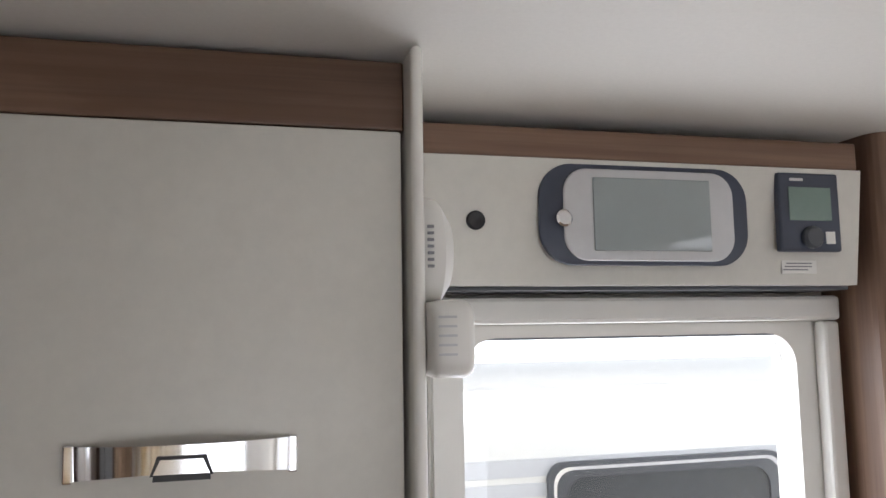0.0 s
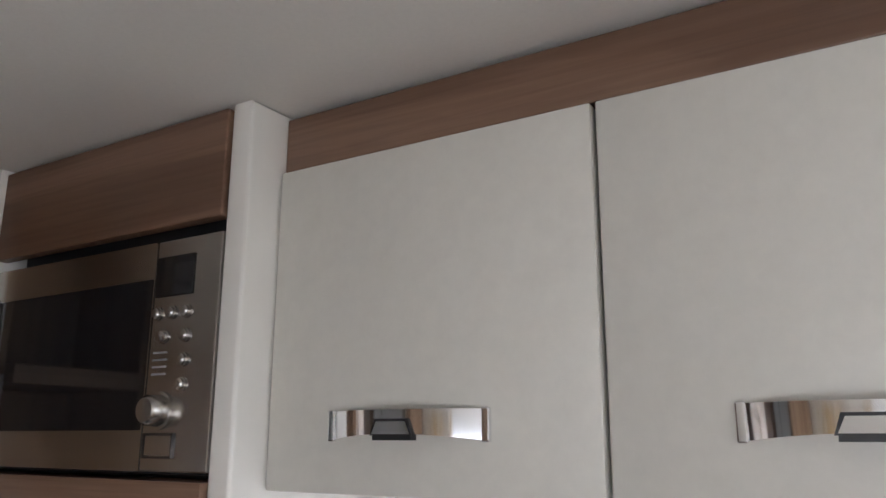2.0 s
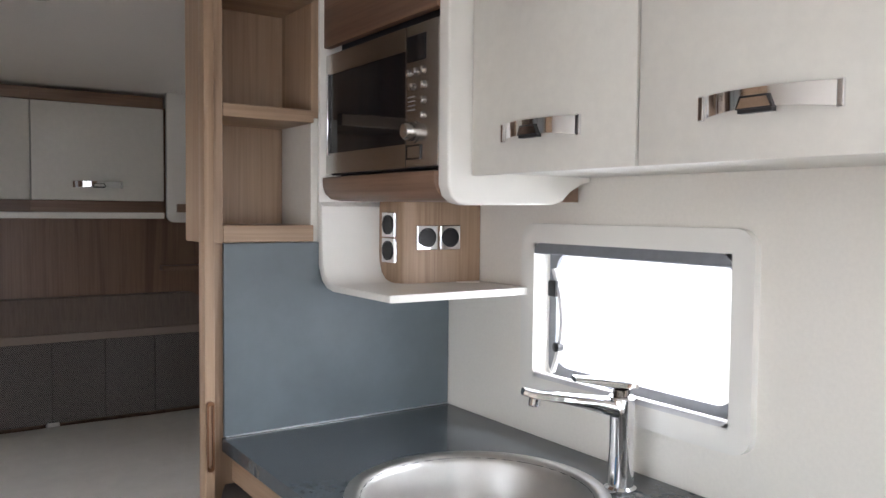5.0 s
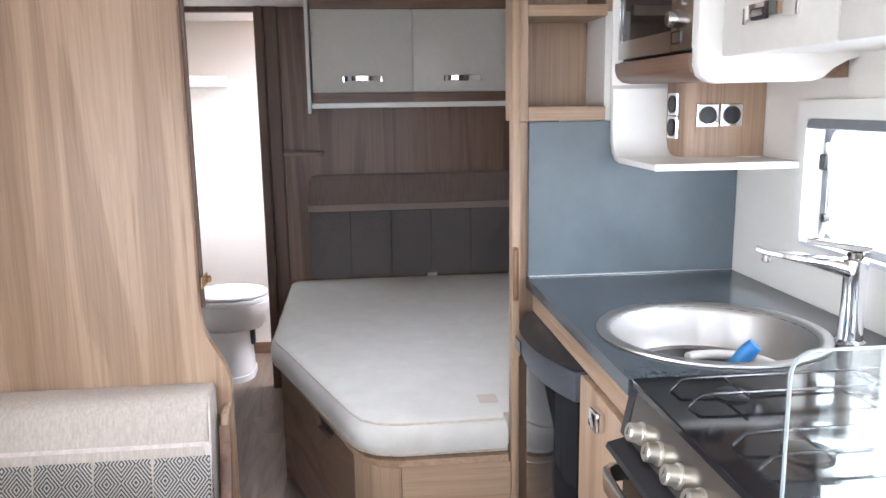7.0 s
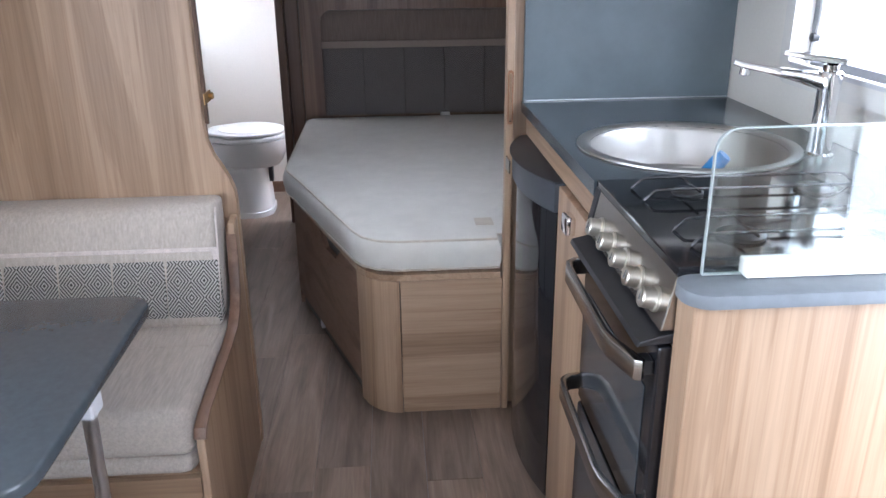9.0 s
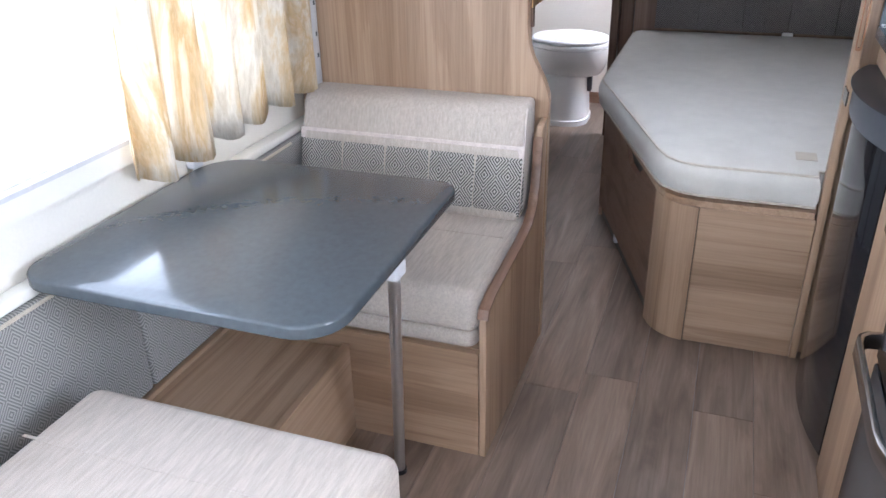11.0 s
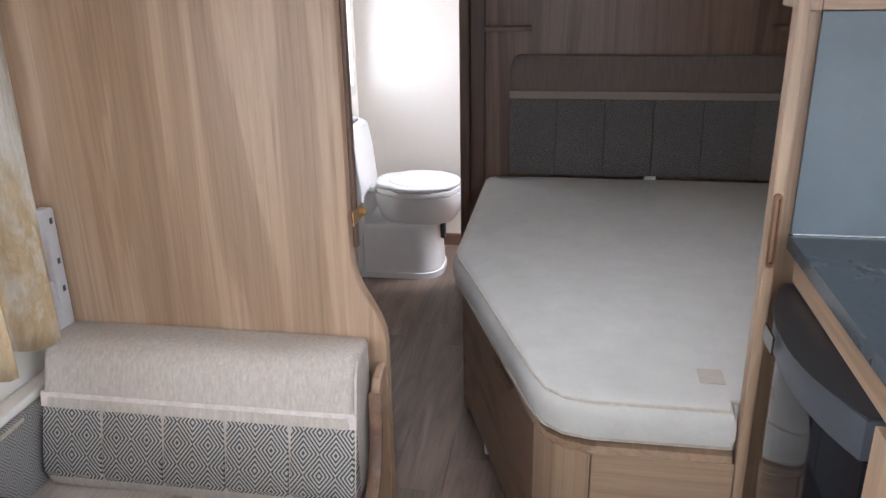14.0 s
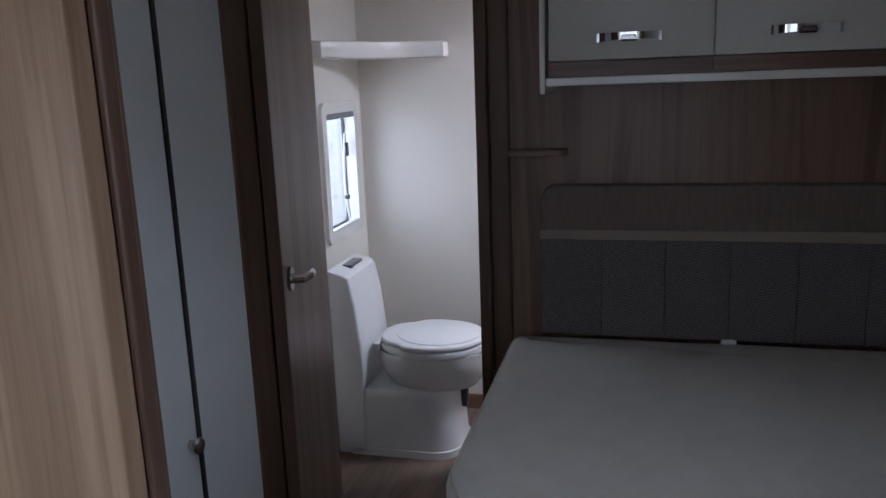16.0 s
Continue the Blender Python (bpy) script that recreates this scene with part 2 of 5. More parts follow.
def glass(name, tint=(1, 1, 1), gloss=0.10):
    m, n, l, b = nodes_of(name)
    n.remove(b)
    tr, gl, mx, fr = (n.new("ShaderNode" + k) for k in ("BsdfTransparent", "BsdfGlossy", "MixShader", "LayerWeight"))
    tr.inputs["Color"].default_value = (*tint, 1)
    gl.inputs["Roughness"].default_value = 0.02
    fr.inputs["Blend"].default_value = 0.5
    f4 = math_node(n, l, "POWER", fr.outputs["Facing"], 4.0)
    l.new(math_node(n, l, "ADD", math_node(n, l, "MULTIPLY", f4, 0.5), gloss * 0.4), mx.inputs[0])
    l.new(tr.outputs[0], mx.inputs[1])
    l.new(gl.outputs[0], mx.inputs[2])
    l.new(mx.outputs[0], n["Material Output"].inputs[0])
    return m


PANE = glass("window_acrylic", (0.97, 0.98, 0.98))
GUARD = glass("toughened_glass_guard", (0.90, 0.94, 0.93), 0.2)
TINTED = plain("dark_tinted_window", (0.05, 0.055, 0.06), 0.08, vary=0.1, scale=3, relief=0.0)


def floor_wood():
    m, n, l, b = nodes_of("brown_vinyl_plank", 0.40)
    info = n.new("ShaderNodeObjectInfo")
    tc, mp = n.new("ShaderNodeTexCoord"), n.new("ShaderNodeMapping")
    mp.inputs["Scale"].default_value = (1.6, 13, 1)
    l.new(tc.outputs["Object"], mp.inputs["Vector"])
    off = n.new("ShaderNodeCombineXYZ")
    l.new(math_node(n, l, "MULTIPLY", info.outputs["Random"], 40.0), off.inputs[0])
    l.new(math_node(n, l, "MULTIPLY", info.outputs["Random"], 17.0), off.inputs[1])
    l.new(off.outputs[0], mp.inputs["Location"])
    f = noise_tex(n, l, mp.outputs[0], 1.4, 6, 0.6, 0.9)
    f2 = noise_tex(n, l, coords(n, l, (4, 120, 1)), 1.0, 3, 0.6)
    c = ramp(n, l, f, [(0.28, (0.130, 0.090, 0.064)), (0.5, (0.222, 0.161, 0.119)), (0.72, (0.315, 0.243, 0.188))])
    g = ramp(n, l, f2, [(0.3, (0.75, 0.75, 0.75)), (0.6, (1, 1, 1))])
    t = ramp(n, l, info.outputs["Random"], [(0.0, (0.80, 0.80, 0.81)), (1.0, (1.06, 1.03, 1.0))])
    l.new(mix(n, l, 1.0, mix(n, l, 0.8, c, g, "MULTIPLY"), t, "MULTIPLY"), b.inputs["Base Color"])
    bump(n, l, b, f2, 0.12, 0.001)
    return m


FLOOR = floor_wood()

# ---------------------------------------------------------------- shaping helpers


def thing(name, label, category, loc, group="", kind=""):
    e = new(name)
    e.location = loc
    e.empty_display_size = 0.05
    return tagged(e, label, category, group, kind)


def world_loc(ob):
    return Vector(ob.location) + (world_loc(ob.parent) if ob.parent else Vector((0, 0, 0)))


def part(name, bm, mat, parent=None, label="", smooth=False):
    """Links a bmesh in world places as one mesh under its parent."""
    me = bpy.data.meshes.new(name)
    if parent:
        bmesh.ops.translate(bm, verts=bm.verts, vec=-world_loc(parent))
    bmesh.ops.recalc_face_normals(bm, faces=bm.faces)
    bm.to_mesh(me)
    bm.free()
    me.materials.append(mat)
    if smooth:
        for p in me.polygons:
            p.use_smooth = True
        me.set_sharp_from_angle(angle=radians(38))
    ob = new(name, me)
    ob.parent = parent
    if label:
        ob["label"] = label
    return ob


def setting(name, bm, mat, label, category, smooth=False):
    return tagged(part(name, bm, mat, None, "", smooth), label, category, "", "structure")


def soften(bm, r, seg=2):
    if r > 0:
        bmesh.ops.bevel(bm, geom=list(bm.edges), offset=r, offset_type="OFFSET", segments=seg, profile=0.5, affect="EDGES", clamp_overlap=True)
    return bm


def bx(x0, x1, y0, y1, z0, z1, r=0.0, seg=2, bm=None):
    k = bmesh.new()
    bmesh.ops.create_cube(k, size=1)
    for v in k.verts:
        v.co = Vector((x0 + (v.co.x + 0.5) * (x1 - x0), y0 + (v.co.y + 0.5) * (y1 - y0), z0 + (v.co.z + 0.5) * (z1 - z0)))
    soften(k, r, seg)
    return merge(bm, k)


def merge(bm, k):
    if bm is None:
        return k
    me = bpy.data.meshes.new("tmp")
    k.to_mesh(me)
    k.free()
    bm.from_mesh(me)
    bpy.data.meshes.remove(me)
    return bm


def place(axis, u, v, w):
    return {"x": (w, u, v), "y": (u, w, v), "z": (u, v, w)}[axis]


def prism(poly, axis, a, b, r=0.0, seg=2, bm=None):
    """A flat outline pushed along an axis; x: (y, z), y: (x, z), z: (x, y)."""
    k = bmesh.new()
    lo = [k.verts.new(place(axis, u, v, a)) for u, v in poly]
    hi = [k.verts.new(place(axis, u, v, b)) for u, v in poly]
    k.faces.new(lo)
    k.faces.new(hi)
    n = len(poly)
    for i in range(n):
        k.faces.new((lo[i], lo[(i + 1) % n], hi[(i + 1) % n], hi[i]))
    bmesh.ops.recalc_face_normals(k, faces=k.faces)
    if r:
        rim = [e for e in k.edges if (e.verts[0] in lo) == (e.verts[1] in lo)]
        bmesh.ops.bevel(k, geom=rim, offset=r, offset_type="OFFSET", segments=seg, profile=0.5, affect="EDGES", clamp_overlap=True)
    return merge(bm, k)


def rounded(u0, u1, v0, v1, r, n=6):
    rs = r if isinstance(r, (list, tuple)) else (r, r, r, r)
    out = []
    for (cu, cv, a0), q in zip(((u1, v1, 0), (u0, v1, 90), (u0, v0, 180), (u1, v0, 270)), rs):
        q = max(q, 0.0005)
        su, sv = (1 if cu == u1 else -1), (1 if cv == v1 else -1)
        for i in range(n + 1):
            a = radians(a0 + 90 * i / n)
            out.append((cu - su * q + q * math.cos(a), cv - sv * q + q * math.sin(a)))
    return out


def ring(outer, inner, axis, a, b, bm=None):
    """A frame between two outlines of equally many points."""
    k = bmesh.new()
    loops = [[k.verts.new(place(axis, u, v, w)) for u, v in poly] for poly in (outer, inner) for w in (a, b)]
    oa, ob_, ia, ib = loops
    n = len(outer)
    for i in range(n):
        j = (i + 1) % n
        for p, q in ((oa, ob_), (ob_, ib), (ib, ia), (ia, oa)):
            k.faces.new((p[i], p[j], q[j], q[i]))
    return merge(bm, k)


def tube(points, r, n=10, bm=None, caps=True):
    k = bmesh.new()
    pts = [Vector(p) for p in points]
    rings = []
    side = None
    for i, p in enumerate(pts):
        d = (pts[min(i + 1, len(pts) - 1)] - pts[max(i - 1, 0)]).normalized()
        if side is None:
            side = d.orthogonal().normalized()
        side = (side - d * side.dot(d)).normalized()
        up = d.cross(side)
        rr = r[i] if isinstance(r, (list, tuple)) else r
        rings.append([k.verts.new(p + rr * (math.cos(2 * math.pi * j / n) * side + math.sin(2 * math.pi * j / n) * up)) for j in range(n)])
    for a, b in zip(rings, rings[1:]):
        for j in range(n):
            k.faces.new((a[j], a[(j + 1) % n], b[(j + 1) % n], b[j]))
    if caps:
        k.faces.new(rings[0])
        k.faces.new(rings[-1])
    return merge(bm, k)


def lathe(profile, centre, axis="z", n=32, bm=None, sx=1.0, sy=1.0, close=True):
    """Turns (radius, height) pairs round an axis through the centre."""
    k = bmesh.new()
    c = Vector(centre)
    rings = []
    for r, h in profile:
        row = []
        for j in range(n):
            a = 2 * math.pi * j / n
            u, v = r * math.cos(a) * sx, r * math.sin(a) * sy
            row.append(k.verts.new(c + Vector({"z": (u, v, h), "y": (u, h, v), "x": (h, u, v)}[axis])))
        rings.append(row)
    for a, b in zip(rings, rings[1:]):
        for j in range(n):
            k.faces.new((a[j], a[(j + 1) % n], b[(j + 1) % n], b[j]))
    if close:
        k.faces.new(rings[0])
        k.faces.new(rings[-1])
    return merge(bm, k)


def pillow(poly, axis, a, b, r, seg=4):
    """A cushion: an outline with well rounded rims."""
    return prism(poly, axis, a, b, r, seg)


def wall_along_x(y0, y1, x0, x1, z0, z1, holes=()):
    bm = None
    xs = sorted({x0, x1, *[h[0] for h in holes], *[h[1] for h in holes]})
    for a, b in zip(xs, xs[1:]):
        cut = [h for h in holes if h[0] <= a and b <= h[1]]
        z = z0
        for h in sorted(cut, key=lambda q: q[2]):
            if h[2] > z:
                bm = bx(a, b, y0, y1, z, h[2], bm=bm)
            z = h[3]
        if z < z1:
            bm = bx(a, b, y0, y1, z, z1, bm=bm)
    return bm


# ---------------------------------------------------------------- the shell
CEIL = 1.922
BACK = -3.42
NORTH, SOUTH = 1.085, -1.0
ROOF = [(2.62, CEIL), (-1.5, CEIL), (-1.9, CEIL - 0.006), (-2.25, CEIL - 0.024), (-2.55, CEIL - 0.048), (-2.9, CEIL - 0.062), (BACK, CEIL - 0.068), (BACK, CEIL + 0.06), (2.62, CEIL + 0.06)]
setting("ceiling", prism(ROOF, "y", SOUTH - 0.045, NORTH + 0.045), CEILING, "smooth off-white caravan ceiling lining", "ceiling")
K_HOLE = (-0.642, -0.150, 1.078, 1.370)
D_HOLE = (0.36, 0.93, 0.02, 1.715)
B_HOLE = (-2.35, -1.50, 0.87, 1.37)
setting("wall_north", wall_along_x(NORTH, NORTH + 0.045, BACK, 2.62, 0, CEIL, (K_HOLE, D_HOLE, B_HOLE)), WHITE_WALL, "cream lined side wall with kitchen window and entrance", "wall")
S_HOLE = (-0.62, 1.15, 0.805, 1.44)
W_HOLE = (-3.297, -2.997, 0.855, 1.312)
setting("wall_south", wall_along_x(SOUTH - 0.045, SOUTH, BACK, 2.62, 0, CEIL, (S_HOLE, W_HOLE)), WHITE_WALL, "cream lined side wall with dinette window", "wall")
setting("wall_west", bx(BACK - 0.045, BACK, SOUTH, NORTH, 0, CEIL), WHITE_WALL, "white washroom end wall", "wall")
# Unseen front wall; its opening is assumed, to let the front lamp in.
east = bx(2.62, 2.665, SOUTH, NORTH, 0, 0.85)
east = bx(2.62, 2.665, SOUTH, NORTH, 1.65, CEIL, bm=east)
east = bx(2.62, 2.665, SOUTH, -0.9, 0.85, 1.65, bm=east)
east = bx(2.62, 2.665, 0.9, NORTH, 0.85, 1.65, bm=east)
setting("wall_east", east, WHITE_WALL, "cream lined front wall with an assumed window, out of view", "wall")


def caravan_window(name, label, side, x0, x1, z0, z1, wall, stays=(1, -1), seal=None, lap=0.012):
    """A top-hung acrylic window in a side wall; side +1 opens to +y, -1 to -y."""
    w = tagged(new(name), label, "window", "", "structure")
    w.location = ((x0 + x1) / 2, wall, z0)
    f = 0.038
    a, b = wall - side * 0.016, wall + side * 0.03
    part("window_frame", ring(rounded(x0 - f, x1 + f, z0 - f, z1 + f, 0.035), rounded(x0 + 0.003, x1 - 0.003, z0 + 0.003, z1 - 0.003, 0.022), "y", a, b), GLOSS_WHITE, w, smooth=True)
    part("pane", prism(rounded(x0 - 0.01, x1 + 0.01, z0 - 0.01, z1 + 0.01, 0.03), "y", wall + side * 0.040, wall + side * 0.044), PANE, w).visible_shadow = False
    part("seal", ring(rounded(x0 + 0.002, x1 - 0.002, z0 + 0.002, z1 - 0.002, 0.03), rounded(x0 + lap, x1 - lap, z0 + lap, z1 - lap, 0.013 + lap), "y", wall + side * 0.030, wall + side * 0.039), seal or DARK_GREY, w)
    part("blind_roller", bx(x0, x1, min(a, a + side * 0.02), max(a, a + side * 0.02), z1 - 0.026, z1 + 0.001, 0.004), MID_GREY, w)
    part("sill_rail", bx(x0, x1, min(a, a + side * 0.018), max(a, a + side * 0.018), z0, z0 + 0.014, 0.003), PALE_GREY, w)
    if stays:
        for e in stays:
            s = x0 + 0.03 if e > 0 else x1 - 0.03
            h = z1 - z0
            pts = [(s + e * 0.028 * math.sin(math.pi * k / 8), wall + side * 0.018, z0 + 0.05 * h + 0.75 * h * k / 8) for k in range(9)]
            stay = part("stay", tube(pts, 0.006, 8), PALE_GREY, w, "thin grey curved window stay", True)
            part("catch", bx(s - 0.008, s + 0.016, wall + side * 0.012 - 0.006, wall + side * 0.012 + 0.006, z0 + 0.60 * h, z0 + 0.72 * h, 0.004), BLACK, w, "black window catch")
            part("stay_knob", lathe([(0.002, -0.01), (0.010, -0.008), (0.010, 0.006), (0.003, 0.01)], (s + e * 0.02, wall + side * 0.014, z0 + 0.24 * h), "y", 12), BLACK, w, "black stay knob", True)
    return w


caravan_window("window_1", "white-framed caravan window with grey roller blind above the sink", 1, *K_HOLE, NORTH, (1,), MID_GREY, 0.024)
caravan_window("window_2", "large bright window beside the dining table", -1, *S_HOLE, SOUTH, (1,), PALE_GREY)
caravan_window("window_3", "small white-framed washroom window with black catches", -1, *W_HOLE, SOUTH)
w4 = caravan_window("window_4", "white-framed bedroom window beside the bed", 1, *B_HOLE, NORTH, ())
# Opaque plate added in the opening to stop sunlight reaching the bed.
part("blind", bx(B_HOLE[0] + 0.001, B_HOLE[1] - 0.001, NORTH + 0.012, NORTH + 0.016, B_HOLE[2] + 0.001, B_HOLE[3] - 0.001), WHITE_PLASTIC, w4, "closed white blind, added to block the sun")
# Unseen rooflights, assumed as housings for the ceiling lamps.
for i, (cx, cy, hw, hh) in enumerate(((-1.22, 0.05, 0.20, 0.20), (1.65, -0.10, 0.35, 0.25), (-3.12, 0.30, 0.20, 0.20))):
    rf = thing("rooflight", "white framed rooflight, assumed and out of view", "rooflight", (cx, cy, 1.85 if cx < -2 else 1.905), "rooflights", "structure")
    zt = 1.868 if cx < -2 else CEIL + 0.01
    part("frame", ring(rounded(cx - hw, cx + hw, cy - hh, cy + hh, 0.03), rounded(cx - hw + 0.03, cx + hw - 0.03, cy - hh + 0.03, cy + hh - 0.03, 0.02), "z", zt - 0.024, zt), GLOSS_WHITE, rf)
    part("dome", prism(rounded(cx - hw + 0.03, cx + hw - 0.03, cy - hh + 0.03, cy + hh - 0.03, 0.02), "z", zt - 0.014, zt - 0.008), GLOSS_WHITE, rf)
w5 = tagged(new("window_5"), "assumed wide front window, out of view", "window", "", "structure")
w5.location = (2.62, 0, 0.85)
part("pane", bx(2.65, 2.654, -0.9, 0.9, 0.85, 1.65), PANE, w5).visible_shadow = False

# entrance door in the north wall
door = tagged(new("door_1"), "white entrance door with a tall window and cassette blind", "door", "", "structure")
door.location = (0.645, 1.09, 0.02)
DX0, DX1, DZ0, DZ1 = 0.400, 0.900, 0.55, 1.655
part("door_leaf", ring(rounded(0.362, 0.928, 0.022, 1.713, 0.02), rounded(DX0, DX1, DZ0, DZ1, 0.045), "y", 1.075, 1.12), GLOSS_WHITE, door, smooth=True)
part("window_surround", ring(rounded(DX0 - 0.035, DX1 + 0.05, DZ0 - 0.03, DZ1 + 0.012, 0.02), rounded(DX0 + 0.004, DX1 - 0.004, DZ0 + 0.004, DZ1 - 0.004, 0.045), "y", 1.060, 1.0745), WHITE_PLASTIC, door, smooth=True)
part("pane", prism(rounded(DX0, DX1, DZ0, DZ1, 0.045), "y", 1.096, 1.10), PANE, door).visible_shadow = False
part("blind_cassette", bx(DX0 - 0.04, 0.955, 1.035, 1.0595, 1.668, 1.703, 0.006), WHITE_PLASTIC, door)
part("top_seal", bx(DX0, DX1, 1.062, 1.074, 1.648, 1.656, 0.002), MID_GREY, door)
part("side_channel", bx(0.925, 0.951, 1.035, 1.059, 0.30, 1.667, 0.005), WHITE_PLASTIC, door)

# floor base under the planks
setting("floor_base", bx(BACK, 2.62, SOUTH, NORTH, -0.05, -0.006), MID_GREY, "dark joint bed under the vinyl planks", "floor")


# ---------------------------------------------------------------- handles
def bow_handle(parent, xc, y, z, half=0.088, h=0.014, depth=0.022, axis="y", sgn=-1):
    """A chrome bow handle with a push latch in its middle, on a front facing -y or +x."""
    bm = bmesh.new()
    n = 16
    rows = []
    for i in range(n + 1):
        s = -1 + 2 * i / n
        d = depth * (1 - abs(s) ** 2.6) + 0.002
        hh = h
        low = h * (1.0 - 0.42 * (1 - s * s))
        row = []
        for dz, dd in ((-low, d - 0.004), (-low, d), (hh, d + 0.001), (hh, d - 0.004)):
            if axis == "y":
                row.append(bm.verts.new((xc + s * half, y + sgn * dd, z + dz)))
            else:
                row.append(bm.verts.new((y + sgn * dd, xc + s * half, z + dz)))
        rows.append(row)
    for a, b in zip(rows, rows[1:]):
        for j in range(4):
            bm.faces.new((a[j], a[(j + 1) % 4], b[(j + 1) % 4], b[j]))
    bm.faces.new(rows[0])
    bm.faces.new(rows[-1])
    hd = part("handle", bm, CHROME, parent, "polished chrome bow handle", True)

    def lay(top, foot, z0, z1, d0, d1):
        """A plate with slanting ends laid on the middle of the bow."""
        poly = [(xc - foot * half, z + h * z0), (xc + foot * half, z + h * z0), (xc + top * half, z + h * z1), (xc - top * half, z + h * z1)]
        return prism(poly, "y" if axis == "y" else "x", y + sgn * d0, y + sgn * d1)

    part("latch_gap", lay(0.215, 0.275, -0.70, 0.40, depth - 0.003, depth + 0.0042), BLACK, hd)
    part("latch", lay(0.185, 0.245, -0.60, 0.22, depth - 0.002, depth + 0.0052), CHROME, hd)
    # Black bar paints in the dark reflection on the latch's lower half.
    part("latch_reflection", lay(0.245, 0.250, -1.0, -0.62, depth - 0.006, depth + 0.0030), BLACK, hd)
    for e in (-1, 1):
        plate = (xc + e * half - 0.004, xc + e * half + 0.004)
        deep = (min(y, y + sgn * 0.006), max(y, y + sgn * 0.006))
        ends = (*plate, *deep) if axis == "y" else (*deep, *plate)
        part("end_plate", bx(*ends, z - h * 1.1, z + h * 1.1, 0.0015), CHROME, hd)
    return hd


# ---------------------------------------------------------------- kitchen overhead lockers
def overhead_locker(x0, x1, label, handle_x):
    t = thing("overhead_locker", label, "cabinet", ((x0 + x1) / 2, 1.08, 1.50), "overhead kitchen lockers")
    part("body", bx(x0, x1, 0.806, NORTH - 0.002, 1.500, 1.842), WHITE_DOOR, t)
    d = part("door", bx(x0 + 0.0022, x1 - 0.0022, 0.788, 0.804, 1.494, 1.845, 0.003), WHITE_DOOR, t, smooth=True)
    bow_handle(d, handle_x, 0.788, 1.560)
    return t


overhead_locker(-0.4865, -0.107, "off-white overhead locker with a chrome bow handle", -0.305)
overhead_locker(-0.107, 0.276, "off-white overhead locker with a chrome bow handle", 0.088)
setting("trim_12", bx(-0.4875, 0.278, 0.797, 0.815, 1.848, 1.914, 0.002), BROWN_X, "brown wood-grain fascia strip above the lockers", "trim")
FIN = [(0.742, CEIL - 0.002), (1.083, CEIL - 0.002), (1.083, 1.49), (1.06, 1.485), (1.03, 1.470), (1.01, 1.452), (0.985, 1.445), (0.785, 1.442), (0.765, 1.446), (0.749, 1.458), (0.742, 1.478)]
for x0, x1, lip in ((-0.522, -0.4885, 0.742), (0.279, 0.291, 0.768)):
    fin = part("end_panel", prism([(max(y, lip + (y - 0.742) * 0.6), z) for y, z in FIN], "x", x0, x1, 0.005, 3), GLOSS_WHITE, None, "", True)
    tagged(fin, "glossy off-white rounded end panel of the overhead lockers", "panel", "end panels")

# microwave housing
mh = thing("microwave_housing", "overhead housing of wood and white panels round a microwave", "cabinet", (-0.75, 1.0, 1.45))
part("fascia", bx(-0.973, -0.523, 0.737, 0.755, 1.788, 1.916, 0.002), BROWN_X, mh, "brown wood-grain fascia above the microwave")
part("body", bx(-0.973, -0.523, 0.782, 1.083, 1.504, 1.90), BLACK, mh)
low = [(0.735, 1.503), (1.083, 1.503), (1.083, 1.452), (0.780, 1.452), (0.755, 1.456), (0.741, 1.468), (0.735, 1.485)]
part("base_board", prism(low, "x", -0.9735, -0.523, 0.002), BROWN_X, mh, "brown rounded base board", True)
J = [(-0.985, 1.925), (-0.974, 1.925), (-0.974, 1.45), (-0.962, 1.44), (-0.958, 1.345), (-0.955, 1.315), (-0.945, 1.290), (-0.925, 1.275), (-0.90, 1.269), (-0.66, 1.269), (-0.66, 1.254), (-0.905, 1.254), (-0.935, 1.259), (-0.962, 1.275), (-0.978, 1.305), (-0.985, 1.345)]
part("curved_side", prism(J, "y", 0.728, 1.083, 0.003), GLOSS_WHITE, mh, "white side panel that curves into a shelf", True)
part("socket_board", prism([(-0.957, 0.872), (-0.885, 0.872), (-0.866, 0.876), (-0.855, 0.886), (-0.850, 0.905), (-0.850, 1.083), (-0.957, 1.083)], "z", 1.2695, 1.4515), WOOD_Z, mh, "light wood corner board with sockets", True)

# microwave
mw = thing("microwave", "built-in stainless microwave with a dark glass door", "microwave", (-0.75, 0.765, 1.51))
part("body", bx(-0.971, -0.524, 0.756, 0.774, 1.509, 1.776, 0.002), BLACK, mw)
dr_ = part("door", ring(rounded(-0.9715, -0.633, 1.512, 1.772, 0.003), rounded(-0.960, -0.6345, 1.556, 1.728, 0.002), "y", 0.743, 0.7558), STEEL, mw)
part("glass", bx(-0.9605, -0.6335, 0.745, 0.753, 1.555, 1.729, 0.001), BLACK_GLOSS, dr_, "dark glossy door glass")
part("door_edge", bx(-0.9645, -0.9585, 0.7395, 0.7428, 1.552, 1.732, 0.001), CHROME, dr_)
cp = part("control_panel", bx(-0.6320, -0.524, 0.743, 0.7558, 1.512, 1.772, 0.002), STEEL, mw, "stainless control panel")
part("display", bx(-0.628, -0.566, 0.7408, 0.7428, 1.705, 1.752, 0.001), BLACK_GLOSS, cp, "dark display")
